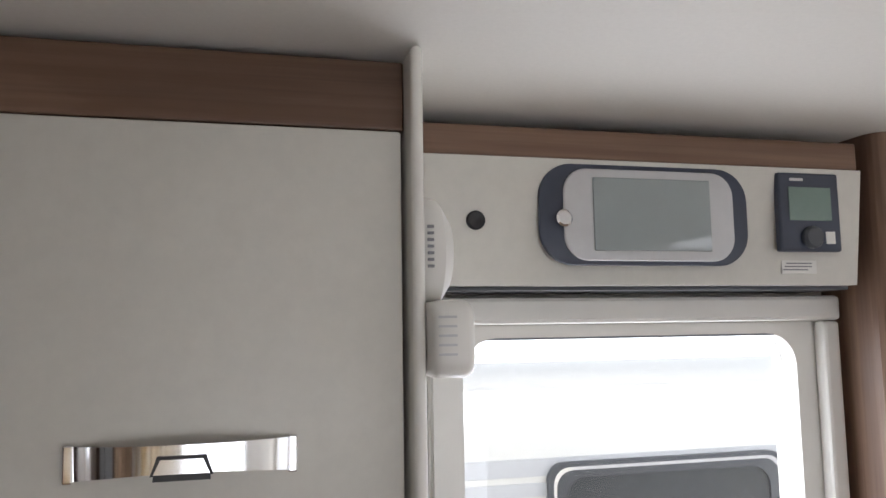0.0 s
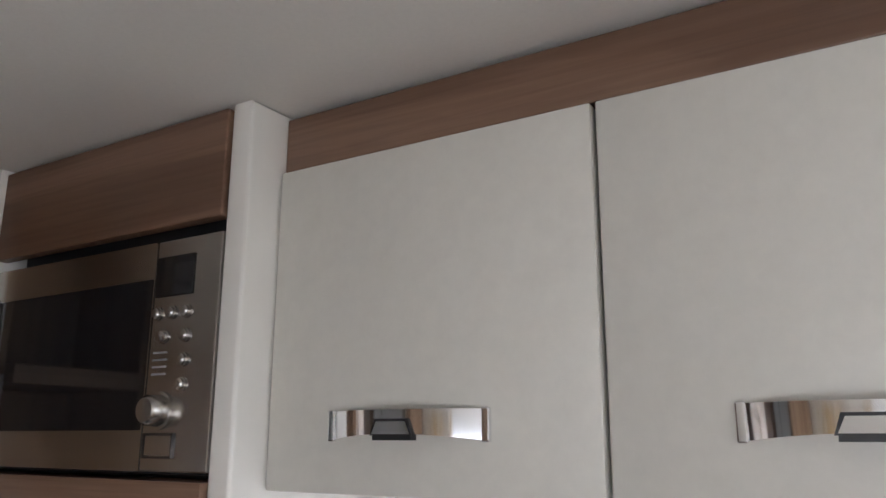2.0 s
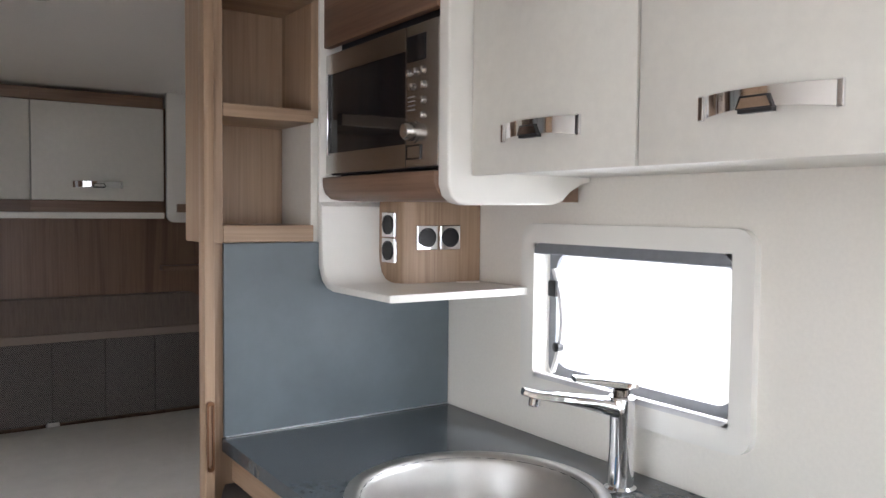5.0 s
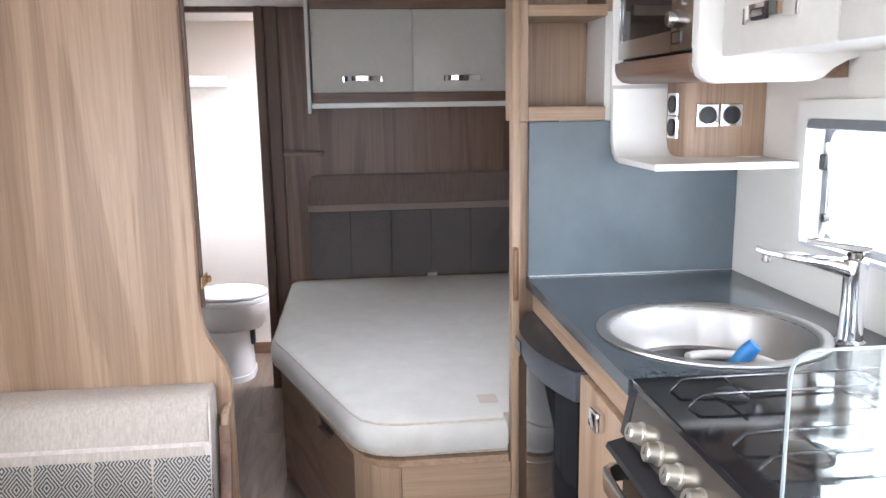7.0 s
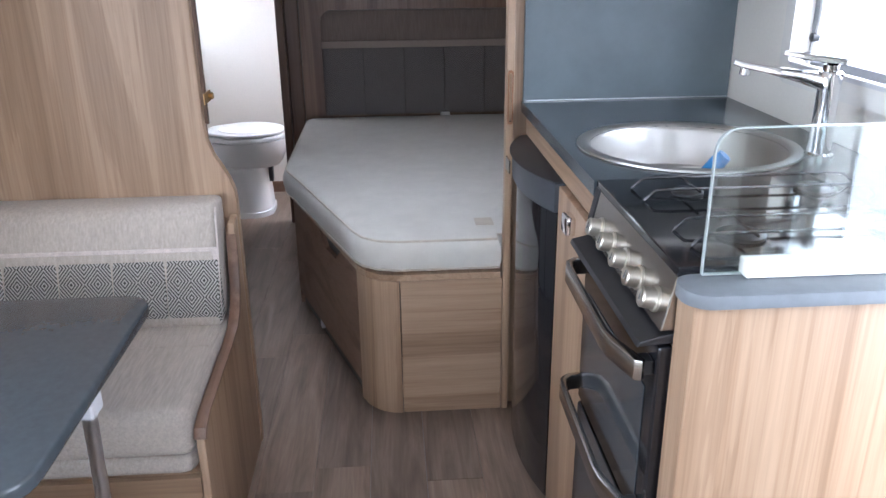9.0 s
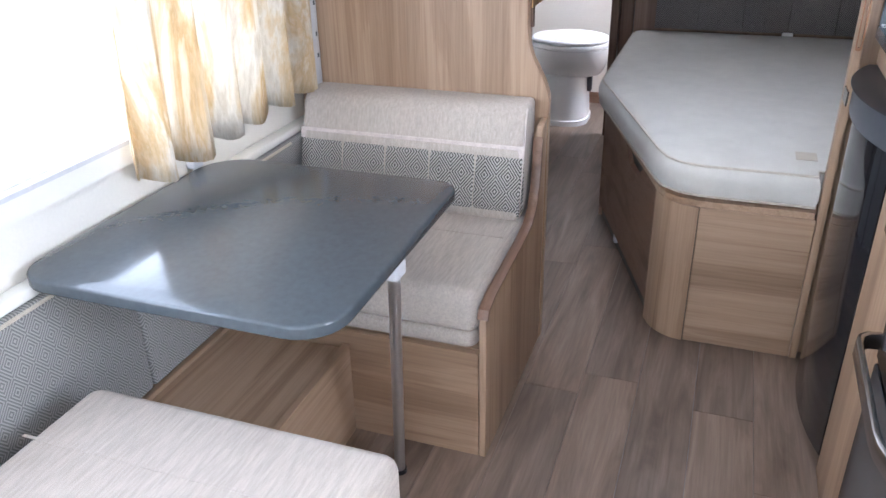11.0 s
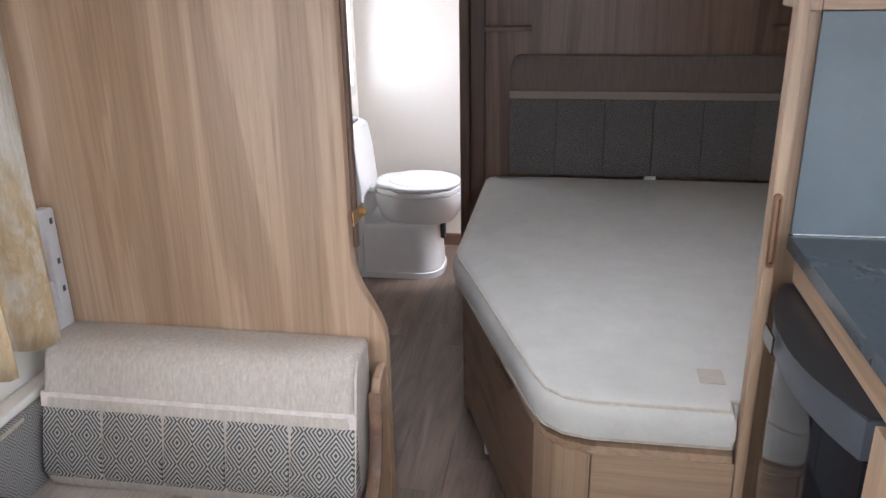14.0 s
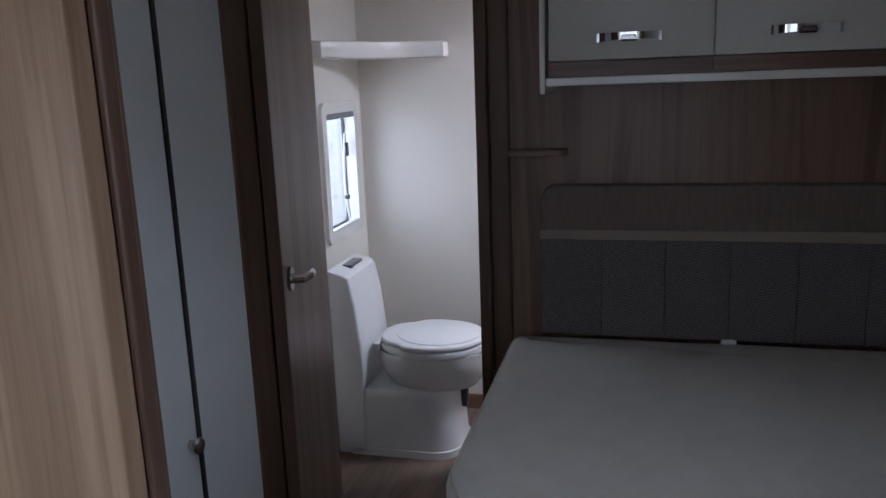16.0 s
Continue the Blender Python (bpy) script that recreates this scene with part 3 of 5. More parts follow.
for ix, iz, wide in ((-0.622, 1.686, 1), (-0.598, 1.686, 1), (-0.574, 1.686, 1), (-0.573, 1.659, 1), (-0.573, 1.632, 1), (-0.573, 1.605, 1), (-0.611, 1.659, 1.5)):
    part("button", lathe([(0.0080, 0.7428), (0.0080, 0.7412), (0.0065, 0.741), (0.0062, 0.7385), (0.0045, 0.737), (0.0005, 0.7368)], (ix, 0, iz), "y", 16, sx=wide), STEEL, cp, "", True)
for iz in (1.640, 1.632, 1.624, 1.616):
    part("print_line", bx(-0.624, -0.600, 0.7424, 0.7429, iz, iz + 0.0022), PRINT, cp)
part("dial", lathe([(0.021, 0.7428), (0.021, 0.7405), (0.0175, 0.74), (0.0165, 0.725), (0.013, 0.721), (0.0005, 0.72)], (-0.604, 0, 1.577), "y", 28), STEEL, cp, "round steel dial", True)
part("open_button", ring(rounded(-0.626, -0.578, 1.526, 1.553, 0.002), rounded(-0.624, -0.580, 1.528, 1.551, 0.002), "y", 0.74, 0.7428), DARK_STEEL, cp)
part("open_plate", bx(-0.6235, -0.5805, 0.7408, 0.7428, 1.5285, 1.5505, 0.001), STEEL, cp)


def socket(name, centre, axis, label):
    """A two-pin socket: chrome plate, black round insert."""
    c = Vector(centre)
    h = 0.028
    t = thing(name, label, "socket", centre, "chrome sockets")
    if axis == "x":
        part("plate", bx(c.x, c.x + 0.008, c.y - h, c.y + h, c.z - h, c.z + h, 0.002), CHROME, t)
        part("insert", lathe([(0.022, 0.0085), (0.022, 0.0105), (0.019, 0.0105), (0.017, 0.004), (0.001, 0.004)], centre, "x", 24), BLACK, t, "black round insert", True)
        for e in (-1, 1):
            part("pin_hole", bx(c.x + 0.0042, c.x + 0.0062, c.y + e * 0.008 - 0.002, c.y + e * 0.008 + 0.002, c.z - 0.002, c.z + 0.002), PALE_GREY, t)
    else:
        part("plate", bx(c.x - h, c.x + h, c.y - 0.008, c.y, c.z - h, c.z + h, 0.002), CHROME, t)
        part("insert", lathe([(0.022, -0.0085), (0.022, -0.0105), (0.019, -0.0105), (0.017, -0.004), (0.001, -0.004)], centre, "y", 24), BLACK, t, "black round insert", True)
        for e in (-1, 1):
            part("pin_hole", bx(c.x - 0.002, c.x + 0.002, c.y - 0.0062, c.y - 0.0042, c.z + e * 0.008 - 0.002, c.z + e * 0.008 + 0.002), PALE_GREY, t)
    return t


for yy in (0.931, 0.993):
    socket("socket", (-0.850, yy, 1.372), "x", "chrome-framed black socket on the wood corner board")
for zz in (1.400, 1.342):
    socket("socket", (-0.905, 0.872, zz), "y", "chrome-framed black socket beside the curved white panel")

# open shelf niche and its tall panel
ns = thing("shelf_niche", "tall light wood open shelf niche beside the microwave", "shelf", (-1.05, 0.61, 1.36))
part("back", bx(-1.165, -1.150, 0.497, 0.735, 1.36, 1.925), WOOD_Z, ns)
part("side", bx(-1.150, -0.962, 0.484, 0.506, 1.36, 1.925, 0.002), WOOD_Z, ns)
part("side", bx(-1.150, -0.985, 0.712, 0.734, 1.36, 1.635, 0.002), WHITE_DOOR, ns, "white side board")
part("side", bx(-1.150, -0.985, 0.712, 0.734, 1.6355, 1.925, 0.002), WOOD_Z, ns)
for z0, z1 in ((1.362, 1.398), (1.622, 1.650), (1.885, 1.912)):
    part("shelf", bx(-1.149, -0.966, 0.507, 0.711, z0, z1, 0.002), WOOD_Y, ns)

post = thing("partition_panel", "light wood upright partition edge with a slim bronze pull", "panel", (-0.97, 0.48, 0))
part("upright", bx(-0.985, -0.945, 0.462, 0.483, 0, 1.925, 0.003), WOOD_Z, post, smooth=True)
part("panel", bx(-1.004, -0.986, 0.484, NORTH - 0.002, 0.0, 1.359), WOOD_Z, post)
part("pull", ring(rounded(0.4635, 0.4785, 0.895, 1.04, 0.007), rounded(0.467, 0.475, 0.903, 1.032, 0.004), "x", -0.9448, -0.9355), BRONZE, post, "slim bronze recessed pull", True)
setting("splash_panel", bx(-0.9845, -0.976, 0.512, NORTH - 0.002, 0.951, 1.36, 0.001), SPLASH, "blue-grey laminate splash panel at the worktop's end", "panel")
setting("trim_1", bx(-0.9755, -0.972, 0.515, NORTH - 0.003, 0.951, 0.9535), ALU, "thin bright sealing strip along the worktop", "trim")

# ---------------------------------------------------------------- kitchen base
SX, SY, SR = -0.425, 0.765, 0.205
wt = thing("worktop", "dark slate laminate worktop with a round sink cut-out", "worktop", (-0.4, 0.8, 0.91))
bm = bmesh.new()
n = 40
outer = []
hx0, hx1, hy0, hy1 = -0.978, -0.182, 0.508, NORTH - 0.003
for j in range(n):
    a = 2 * math.pi * (j + 0.5) / n
    ca, sa = math.cos(a), math.sin(a)
    tx = ((hx1 if ca > 0 else hx0) - SX) / ca
    ty = ((hy1 if sa > 0 else hy0) - SY) / sa
    tt = min(tx, ty)
    outer.append((SX + ca * tt, SY + sa * tt))
for cx, cy in ((hx0, hy0), (hx0, hy1), (hx1, hy0), (hx1, hy1)):
    j = min(range(n), key=lambda q: (outer[q][0] - cx) ** 2 + (outer[q][1] - cy) ** 2)
    outer[j] = (cx, cy)
inner = [(SX + SR * 0.97 * math.cos(2 * math.pi * (j + 0.5) / n), SY + SR * 0.97 * math.sin(2 * math.pi * (j + 0.5) / n)) for j in range(n)]
part("slab", ring(outer, inner, "z", 0.922, 0.950), SLATE, wt)
part("back_strip", bx(-0.181, 0.300, 0.985, NORTH - 0.003, 0.922, 0.950), SLATE, wt)
part("end_strip", prism(rounded(0.238, 0.312, 0.500, 0.984, (0.002, 0.002, 0.03, 0.035)), "z", 0.926, 0.945, 0.004), plain("grey_blue_end_strip", (0.155, 0.172, 0.190), 0.4, vary=0.08, scale=40, relief=0.03), wt, "grey-blue rounded worktop end", True)

sk = thing("sink", "round satin stainless steel sink set into the worktop", "sink", (SX, SY, 0.80))
prof = [(SR + 0.022, 0.951), (SR + 0.021, 0.955), (SR + 0.006, 0.957), (SR - 0.004, 0.953), (SR - 0.012, 0.940), (SR - 0.018, 0.892), (SR - 0.030, 0.866), (SR - 0.065, 0.854), (0.03, 0.850), (0.001, 0.850)]
part("bowl", lathe(prof, (SX, SY, 0), "z", 48, close=False), SINK_STEEL, sk, "", True)
part("drain", lathe([(0.001, 0.8515), (0.028, 0.8515), (0.030, 0.854), (0.026, 0.855), (0.001, 0.8545)], (SX, SY, 0), "z", 24), CHROME, sk, "", True)
hose_pts = []
for k in range(26):
    a = radians(200 - 9 * k)
    hose_pts.append((SX + 0.01 + 0.105 * math.cos(a), SY + 0.03 + 0.105 * math.sin(a), 0.8665 + 0.0006 * k))
hs = thing("hose", "coiled white hose with a blue connector in the sink", "hose", (SX + 0.05, SY, 0.815))
part("tube", tube(hose_pts, 0.011, 10), WHITE_PLASTIC, hs, smooth=True)
part("connector", tube([(-0.335, 0.745, 0.872), (-0.326, 0.762, 0.902), (-0.325, 0.764, 0.906), (-0.312, 0.788, 0.944), (-0.306, 0.798, 0.958)], [0.016, 0.018, 0.0155, 0.0165, 0.014], 12), BLUE, hs, "bright blue plastic connector", True)

tp = thing("mixer_tap", "tall chrome mixer tap with a flat tapered spout and slab lever", "tap", (-0.305, 0.985, 0.95))


def swept(stations, n=12):
    """A bar of flattened oval sections: (centre, half width, half height, level side direction)."""
    bm = bmesh.new()
    rings = []
    for i, (c, w, h) in enumerate(stations):
        d = (Vector(stations[min(i + 1, len(stations) - 1)][0]) - Vector(stations[max(i - 1, 0)][0])).normalized()
        side = d.cross(Vector((0, 0, 1)))
        side = side.normalized() if side.length > 0.2 else Vector((0.8, -0.6, 0))
        up = side.cross(d)
        row = []
        for k in range(n):
            a = 2 * math.pi * (k + 0.5) / n
            cu, cv = math.cos(a), math.sin(a)
            row.append(bm.verts.new(Vector(c) + side * w * math.copysign(abs(cu) ** 0.55, cu) + up * h * math.copysign(abs(cv) ** 0.55, cv)))
        rings.append(row)
    for a, b in zip(rings, rings[1:]):
        for k in range(n):
            bm.faces.new((a[k], a[(k + 1) % n], b[(k + 1) % n], b[k]))
    bm.faces.new(rings[0])
    bm.faces.new(rings[-1])
    return bm


part("column", tube([(-0.305, 0.985, 0.950), (-0.305, 0.985, 0.957), (-0.305, 0.985, 0.961), (-0.305, 0.985, 1.03), (-0.305, 0.985, 1.085), (-0.306, 0.984, 1.112), (-0.306, 0.984, 1.116)], [0.028, 0.028, 0.0225, 0.0205, 0.021, 0.0235, 0.021], 22), CHROME, tp, "", True)
part("spout", swept([((-0.305, 0.985, 1.092), 0.020, 0.017), ((-0.318, 0.962, 1.099), 0.0195, 0.015), ((-0.338, 0.926, 1.107), 0.0185, 0.010), ((-0.362, 0.883, 1.115), 0.017, 0.0075), ((-0.382, 0.847, 1.121), 0.0155, 0.0065), ((-0.390, 0.833, 1.126), 0.013, 0.006)]), CHROME, tp, "flat tapered spout", True)
part("nozzle", tube([(-0.379, 0.852, 1.118), (-0.380, 0.851, 1.102), (-0.380, 0.851, 1.100)], [0.0105, 0.0105, 0.008], 16), CHROME, tp, "", True)
part("cap", tube([(-0.306, 0.984, 1.1165), (-0.306, 0.984, 1.128), (-0.306, 0.984, 1.129)], [0.015, 0.015, 0.012], 18), SMOKED_CHROME, tp, "", True)
part("lever", swept([((-0.296, 1.006, 1.136), 0.017, 0.006), ((-0.306, 0.984, 1.137), 0.019, 0.008), ((-0.325, 0.950, 1.141), 0.018, 0.007), ((-0.347, 0.910, 1.147), 0.015, 0.0045)]), CHROME, tp, "slab lever", True)

# base units
setting("trim_2", bx(-0.944, -0.182, 0.517, 0.532, 0.868, 0.921, 0.001), WOOD_X, "light wood rail under the worktop's edge", "trim")
fr = thing("fridge", "glossy black fridge with a bowed door and a dark handle cap", "fridge", (-0.70, 0.75, 0))
part("body", bx(-0.940, -0.462, 0.536, 1.06, 0.03, 0.862), BLACK, fr)


def bowed(x0, x1, y_edge, bow, z0, z1, k=14, back=0.535):
    pts = [(x1, back), (x0, back)]
    for i in range(k + 1):
        s = i / k
        pts.append((x0 + (x1 - x0) * s, y_edge - bow * (1 - abs(2 * s - 1) ** 2.2)))
    return prism(pts, "z", z0, z1, 0.003)


part("door", bowed(-0.938, -0.464, 0.505, 0.040, 0.045, 0.795), BLACK_GLOSS, fr, "glossy bowed black door", True)
part("handle_cap", bowed(-0.938, -0.464, 0.499, 0.048, 0.797, 0.862), DARK_GREY, fr, "dark grey handle cap", True)
part("cap_top", bowed(-0.935, -0.467, 0.500, 0.058, 0.8622, 0.866), BLACK, fr, "", True)
part("handle_lens", bx(-0.80, -0.74, 0.4405, 0.4445, 0.812, 0.845, 0.001), SMOKED_CHROME, fr, "dark handle lens")
cu = thing("base_cabinet", "narrow light wood base cabinet with a chrome catch", "cabinet", (-0.32, 0.75, 0))
part("body", bx(-0.458, -0.184, 0.524, 1.06, 0.0, 0.866), WOOD_Z, cu)
cd = part("door", bx(-0.455, -0.187, 0.506, 0.523, 0.012, 0.862, 0.002), WOOD_Z, cu)
part("handle", prism(rounded(-0.335, -0.285, 0.805, 0.845, 0.008), "y", 0.486, 0.505, 0.004), CHROME, cd, "small chrome push catch", True)

# cooker
ck = thing("cooker", "black and steel gas cooker with five knobs and two ovens", "cooker", (0.03, 0.75, 0))
part("body", bx(-0.178, 0.236, 0.520, 1.05, 0.03, 0.938), BLACK, ck)
part("control_panel", prism([(0.519, 0.940), (0.512, 0.940), (0.496, 0.862), (0.519, 0.862)], "x", -0.150, 0.236, 0.002), STEEL, ck, "brushed steel control panel")
part("panel_end", prism([(0.519, 0.9415), (0.511, 0.9415), (0.494, 0.860), (0.519, 0.860)], "x", -0.178, -0.151, 0.002), BLACK, ck)
for i in range(5):
    xk = -0.098 + 0.073 * i
    c0, dr = Vector((xk, 0.502, 0.890)), Vector((0, -0.97, 0.22)).normalized()
    kb = tube([c0, c0 + dr * 0.004, c0 + dr * 0.005, c0 + dr * 0.022, c0 + dr * 0.024], [0.0185, 0.0185, 0.0165, 0.0160, 0.0135], 36)
    for v in kb.verts:  # flutes round the grip
        rel = v.co - c0
        along = rel.dot(dr)
        if along > 0.0045 and v.index % 2:
            v.co = c0 + dr * along + (rel - dr * along) * 0.925
    kn = part("knob", kb, KNOB, ck, "fluted champagne metal knob")
    part("pointer", tube([c0 + dr * 0.0222 + Vector((0, 0.002, 0.008)), c0 + dr * 0.0235 + Vector((0, -0.001, -0.004))], 0.0025, 6), BLACK, kn)
part("hob_glass", bx(-0.179, 0.236, 0.512, 0.984, 0.9385, 0.953, 0.002), BLACK_GLOSS, ck, "glossy black hob top")
part("ledge", prism([(0.519, 0.858), (0.470, 0.846), (0.467, 0.838), (0.519, 0.842)], "x", -0.172, 0.234, 0.002), BLACK, ck, "black ledge above the grill door")
for z0, z1, hz in ((0.520, 0.835, 0.800), (0.060, 0.508, 0.630), ):
    dd = part("oven_door", bx(-0.168, 0.232, 0.497, 0.519, z0, z1, 0.004), BLACK_GLOSS, ck, "glossy black oven door")
    zc = hz - 0.07 * (hz < 0.7)
    outer_line = [(-0.164, 0.496), (-0.160, 0.472), (-0.146, 0.456), (-0.120, 0.449), (0.130, 0.446), (0.160, 0.449), (0.226, 0.468), (0.230, 0.478)]
    inner_line = [(0.224, 0.484), (0.156, 0.462), (0.128, 0.458), (-0.116, 0.461), (-0.138, 0.466), (-0.149, 0.478), (-0.151, 0.496)]
    hd = part("handle", prism(outer_line + inner_line, "z", zc - 0.017, zc + 0.015, 0.003, 2), STEEL, dd, "bowed flat steel handle", True)
    part("bracket", bx(0.196, 0.222, 0.4805, 0.4965, zc - 0.012, zc + 0.010, 0.002), BLACK, dd)
    part("door_window", bx(-0.13, 0.195, 0.4955, 0.4968, z0 + 0.035, zc - 0.045, 0.001), TINTED, dd, "dark tinted oven window")
# pan supports and burners
for bx0, by0, rr in ((-0.08, 0.64, 0.026), (0.13, 0.64, 0.034), (-0.08, 0.86, 0.034), (0.13, 0.86, 0.026)):
    part("burner", lathe([(rr, 0.9535), (rr, 0.958), (rr * 0.8, 0.961), (0.001, 0.9615)], (bx0, by0, 0), "z", 24), BLACK, ck, "black burner cap", True)
for gx in (-0.115, -0.045, 0.095, 0.165):
    rod = [(gx, 0.555, 0.955), (gx, 0.572, 0.970), (gx, 0.60, 0.972), (gx, 0.75, 0.972), (gx, 0.90, 0.972), (gx, 0.928, 0.970), (gx, 0.945, 0.955)]
    part("pan_support", tube(rod, 0.0026, 8), DARK_STEEL, ck, "thin dark steel pan support", True)
for gy in (0.64, 0.86):
    for gx in (-0.08, 0.13):
        part("support_arm", tube([(gx - 0.052, gy, 0.9715), (gx + 0.052, gy, 0.9715)], 0.0022, 8), DARK_STEEL, ck, "", True)
gd = thing("glass_guard", "clear glass splash guard standing on the worktop's end", "guard", (0.245, 0.75, 0.953))
part("pane", prism(rounded(0.538, 0.972, 0.9465, 1.136, (0.012, 0.03, 0.002, 0.002)), "x", 0.244, 0.249), GUARD, gd).visible_shadow = False
part("rim", ring(rounded(0.5375, 0.9725, 0.946, 1.1365, (0.012, 0.03, 0.002, 0.002)), rounded(0.5392, 0.9708, 0.9477, 1.1348, (0.011, 0.0285, 0.002, 0.002)), "x", 0.2435, 0.2495), plain("green_grey_glass_edge", (0.34, 0.38, 0.37), 0.2, vary=0.02, scale=20, relief=0), gd)
part("clip", bx(0.238, 0.264, 0.590, 0.97, 0.9455, 0.968, 0.002), WHITE_PLASTIC, gd, "white plastic holding strip")
setting("kitchen_end_panel", bx(0.240, 0.300, 0.512, NORTH - 0.003, 0.0, 0.9245, 0.003), WOOD_Z, "light wood end panel of the kitchen unit", "panel")

# ---------------------------------------------------------------- panel above the entrance
oh = thing("control_locker", "shallow off-white locker above the entrance with controls", "cabinet", (0.62, 1.05, 1.71))
part("front", prism([(0.958, 1.866), (0.975, 1.866), (0.995, 1.714), (0.978, 1.714)], "x", 0.292, 0.935, 0.002), WHITE_DOOR, oh)
part("body", bx(0.301, 0.935, 0.997, NORTH - 0.003, 1.718, 1.864), WHITE_DOOR, oh)
part("fascia", bx(0.301, 0.935, 0.965, 0.985, 1.868, 1.905, 0.002), BROWN_X, oh, "brown wood strip under the ceiling")
# Dark grey strip stands in for the shadow gap under the locker.
part("base_shadow_line", bx(0.301, 0.932, 0.992, 1.08, 1.7085, 1.7135, 0.001), DARK_GREY, oh)


def on_front(x, z):
    """Depth of the sloping locker front at a height."""
    return 0.978 - (z - 1.714) / 0.152 * 0.020


cs = thing("control_display", "oval control panel with a pale frame and grey screen", "control panel", (0.615, 0.95, 1.73))
yy = on_front(0, 1.795)
part("surround", prism(rounded(0.474, 0.757, 1.737, 1.861, 0.042, 8), "y", yy - 0.010, yy - 0.001, 0.003), NAVY, cs, "navy oval surround", True)
part("bezel", prism(rounded(0.503, 0.733, 1.742, 1.854, 0.030, 8), "y", yy - 0.016, yy - 0.0102, 0.003), PALE_GREY, cs, "pale grey bezel", True)
part("screen", bx(0.540, 0.698, yy - 0.0185, yy - 0.0162, 1.754, 1.843, 0.001), plain("pale_reflecting_screen", (0.34, 0.38, 0.38), 0.06, vary=0.08, scale=4, relief=0), cs, "pale grey reflecting screen")
part("lock", lathe([(0.001, 0), (0.0105, 0), (0.0105, -0.005), (0.008, -0.007), (0.001, -0.007)], (0.501, yy - 0.016, 1.792), "y", 20), CHROME, cs, "round chrome lock", True)
part("knob_hole", lathe([(0.001, 0), (0.0115, 0), (0.0115, -0.003), (0.009, -0.0045), (0.001, -0.003)], (0.397, on_front(0, 1.79) - 0.0005, 1.790), "y", 20), BLACK, tagged(thing("push_button", "round black push button on the locker front", "button", (0.397, 0.965, 1.78)), ""), "", True)
hc = thing("heating_control", "dark heating control unit with display and dial", "control panel", (0.845, 0.95, 1.74))
part("case", bx(0.801, 0.893, yy - 0.014, yy - 0.002, 1.756, 1.859, 0.003), NAVY, hc)
part("display", bx(0.815, 0.879, yy - 0.0155, yy - 0.0142, 1.796, 1.840, 0.001), LCD, hc, "grey green display")
part("dial", lathe([(0.0145, 0), (0.0145, -0.006), (0.012, -0.009), (0.001, -0.009)], (0.846, yy - 0.0142, 1.774), "y", 22), DARK_GREY, hc, "", True)
part("sticker", bx(0.868, 0.882, yy - 0.0152, yy - 0.0142, 1.766, 1.782), WHITE_PLASTIC, hc)
part("logo_bar", bx(0.818, 0.838, yy - 0.0152, yy - 0.0142, 1.848, 1.8515), PALE_GREY, hc)
sg = thing("warning_label", "small white label with grey print on the locker front", "label", (0.845, 0.97, 1.73))
part("card", bx(0.815, 0.868, on_front(0, 1.737) - 0.0015, on_front(0, 1.737) + 0.001, 1.729, 1.746), WHITE_PLASTIC, sg)
for i in range(3):
    part("print_line", bx(0.822 - 0.003 * i, 0.860 - 0.006 * (i == 2), on_front(0, 1.737) - 0.0024, on_front(0, 1.737) - 0.0016, 1.7415 - 0.0042 * i, 1.743 - 0.0042 * i), PRINT, sg)
al = thing("smoke_alarm", "round white smoke alarm with a slotted grille", "alarm", (0.31, 0.83, 1.74))
part("case", lathe([(0.001, 0.2915), (0.052, 0.2915), (0.055, 0.300), (0.053, 0.312), (0.035, 0.324), (0.001, 0.327)], (0, 0.830, 1.735), "x", 32), WHITE_PLASTIC, al, "", True)
for i in range(7):
    part("slot", bx(0.2945, 0.3000, 0.7735, 0.7765, 1.718 + 0.006 * i, 1.7205 + 0.006 * i), PRINT, al)
lb = thing("alarm_box", "white rounded plastic box under the smoke alarm", "box", (0.31, 0.80, 1.62))
part("case", prism(rounded(0.745, 0.86, 1.620, 1.688, 0.018), "x", 0.2915, 0.330, 0.008, 3), WHITE_PLASTIC, lb, "", True)
for i in range(5):
    part("grille_slot", bx(0.296, 0.312, 0.7435, 0.7455, 1.640 + 0.008 * i, 1.642 + 0.008 * i), PALE_GREY, lb)
setting("trim_3", prism(rounded(0.962, 1.05, 0.955, NORTH - 0.003, (0.002, 0.002, 0.03, 0.002)), "z", 0, 1.925), BROWN_Z, "rounded brown wood post beside the entrance", "trim")

# ---------------------------------------------------------------- dinette
pt = [(SOUTH + 0.002, 0), (-0.255, 0), (-0.255, 0.74), (-0.258, 0.765), (-0.268, 0.795), (-0.285, 0.828), (-0.302, 0.858), (-0.314, 0.895), (-0.318, 0.94), (-0.320, 1.925), (SOUTH + 0.002, 1.925)]
setting("partition_wall", prism(pt, "x", -0.862, -0.832, 0.003), WOOD_Z, "light wood partition with an S-curved edge behind the seat", "wall")
setting("trim_4", prism([(-0.322, 0.93), (-0.312, 0.93), (-0.312, 1.925), (-0.322, 1.925)], "x", -0.884, -0.8635, 0.003), TRIM, "dark brown edge trim of the partition", "trim")
setting("trim_5", bx(-0.905, -0.8635, -0.335, -0.3235, 0.0, 1.925, 0.003), TRIM, "dark brown post of the concertina door", "trim")
lt = thing("door_latch", "small brass latch on the partition's edge", "latch", (-0.88, -0.31, 0.99))
part("plate", bx(-0.900, -0.828, -0.3085, -0.3055, 0.985, 1.012, 0.001), BRASS, lt)
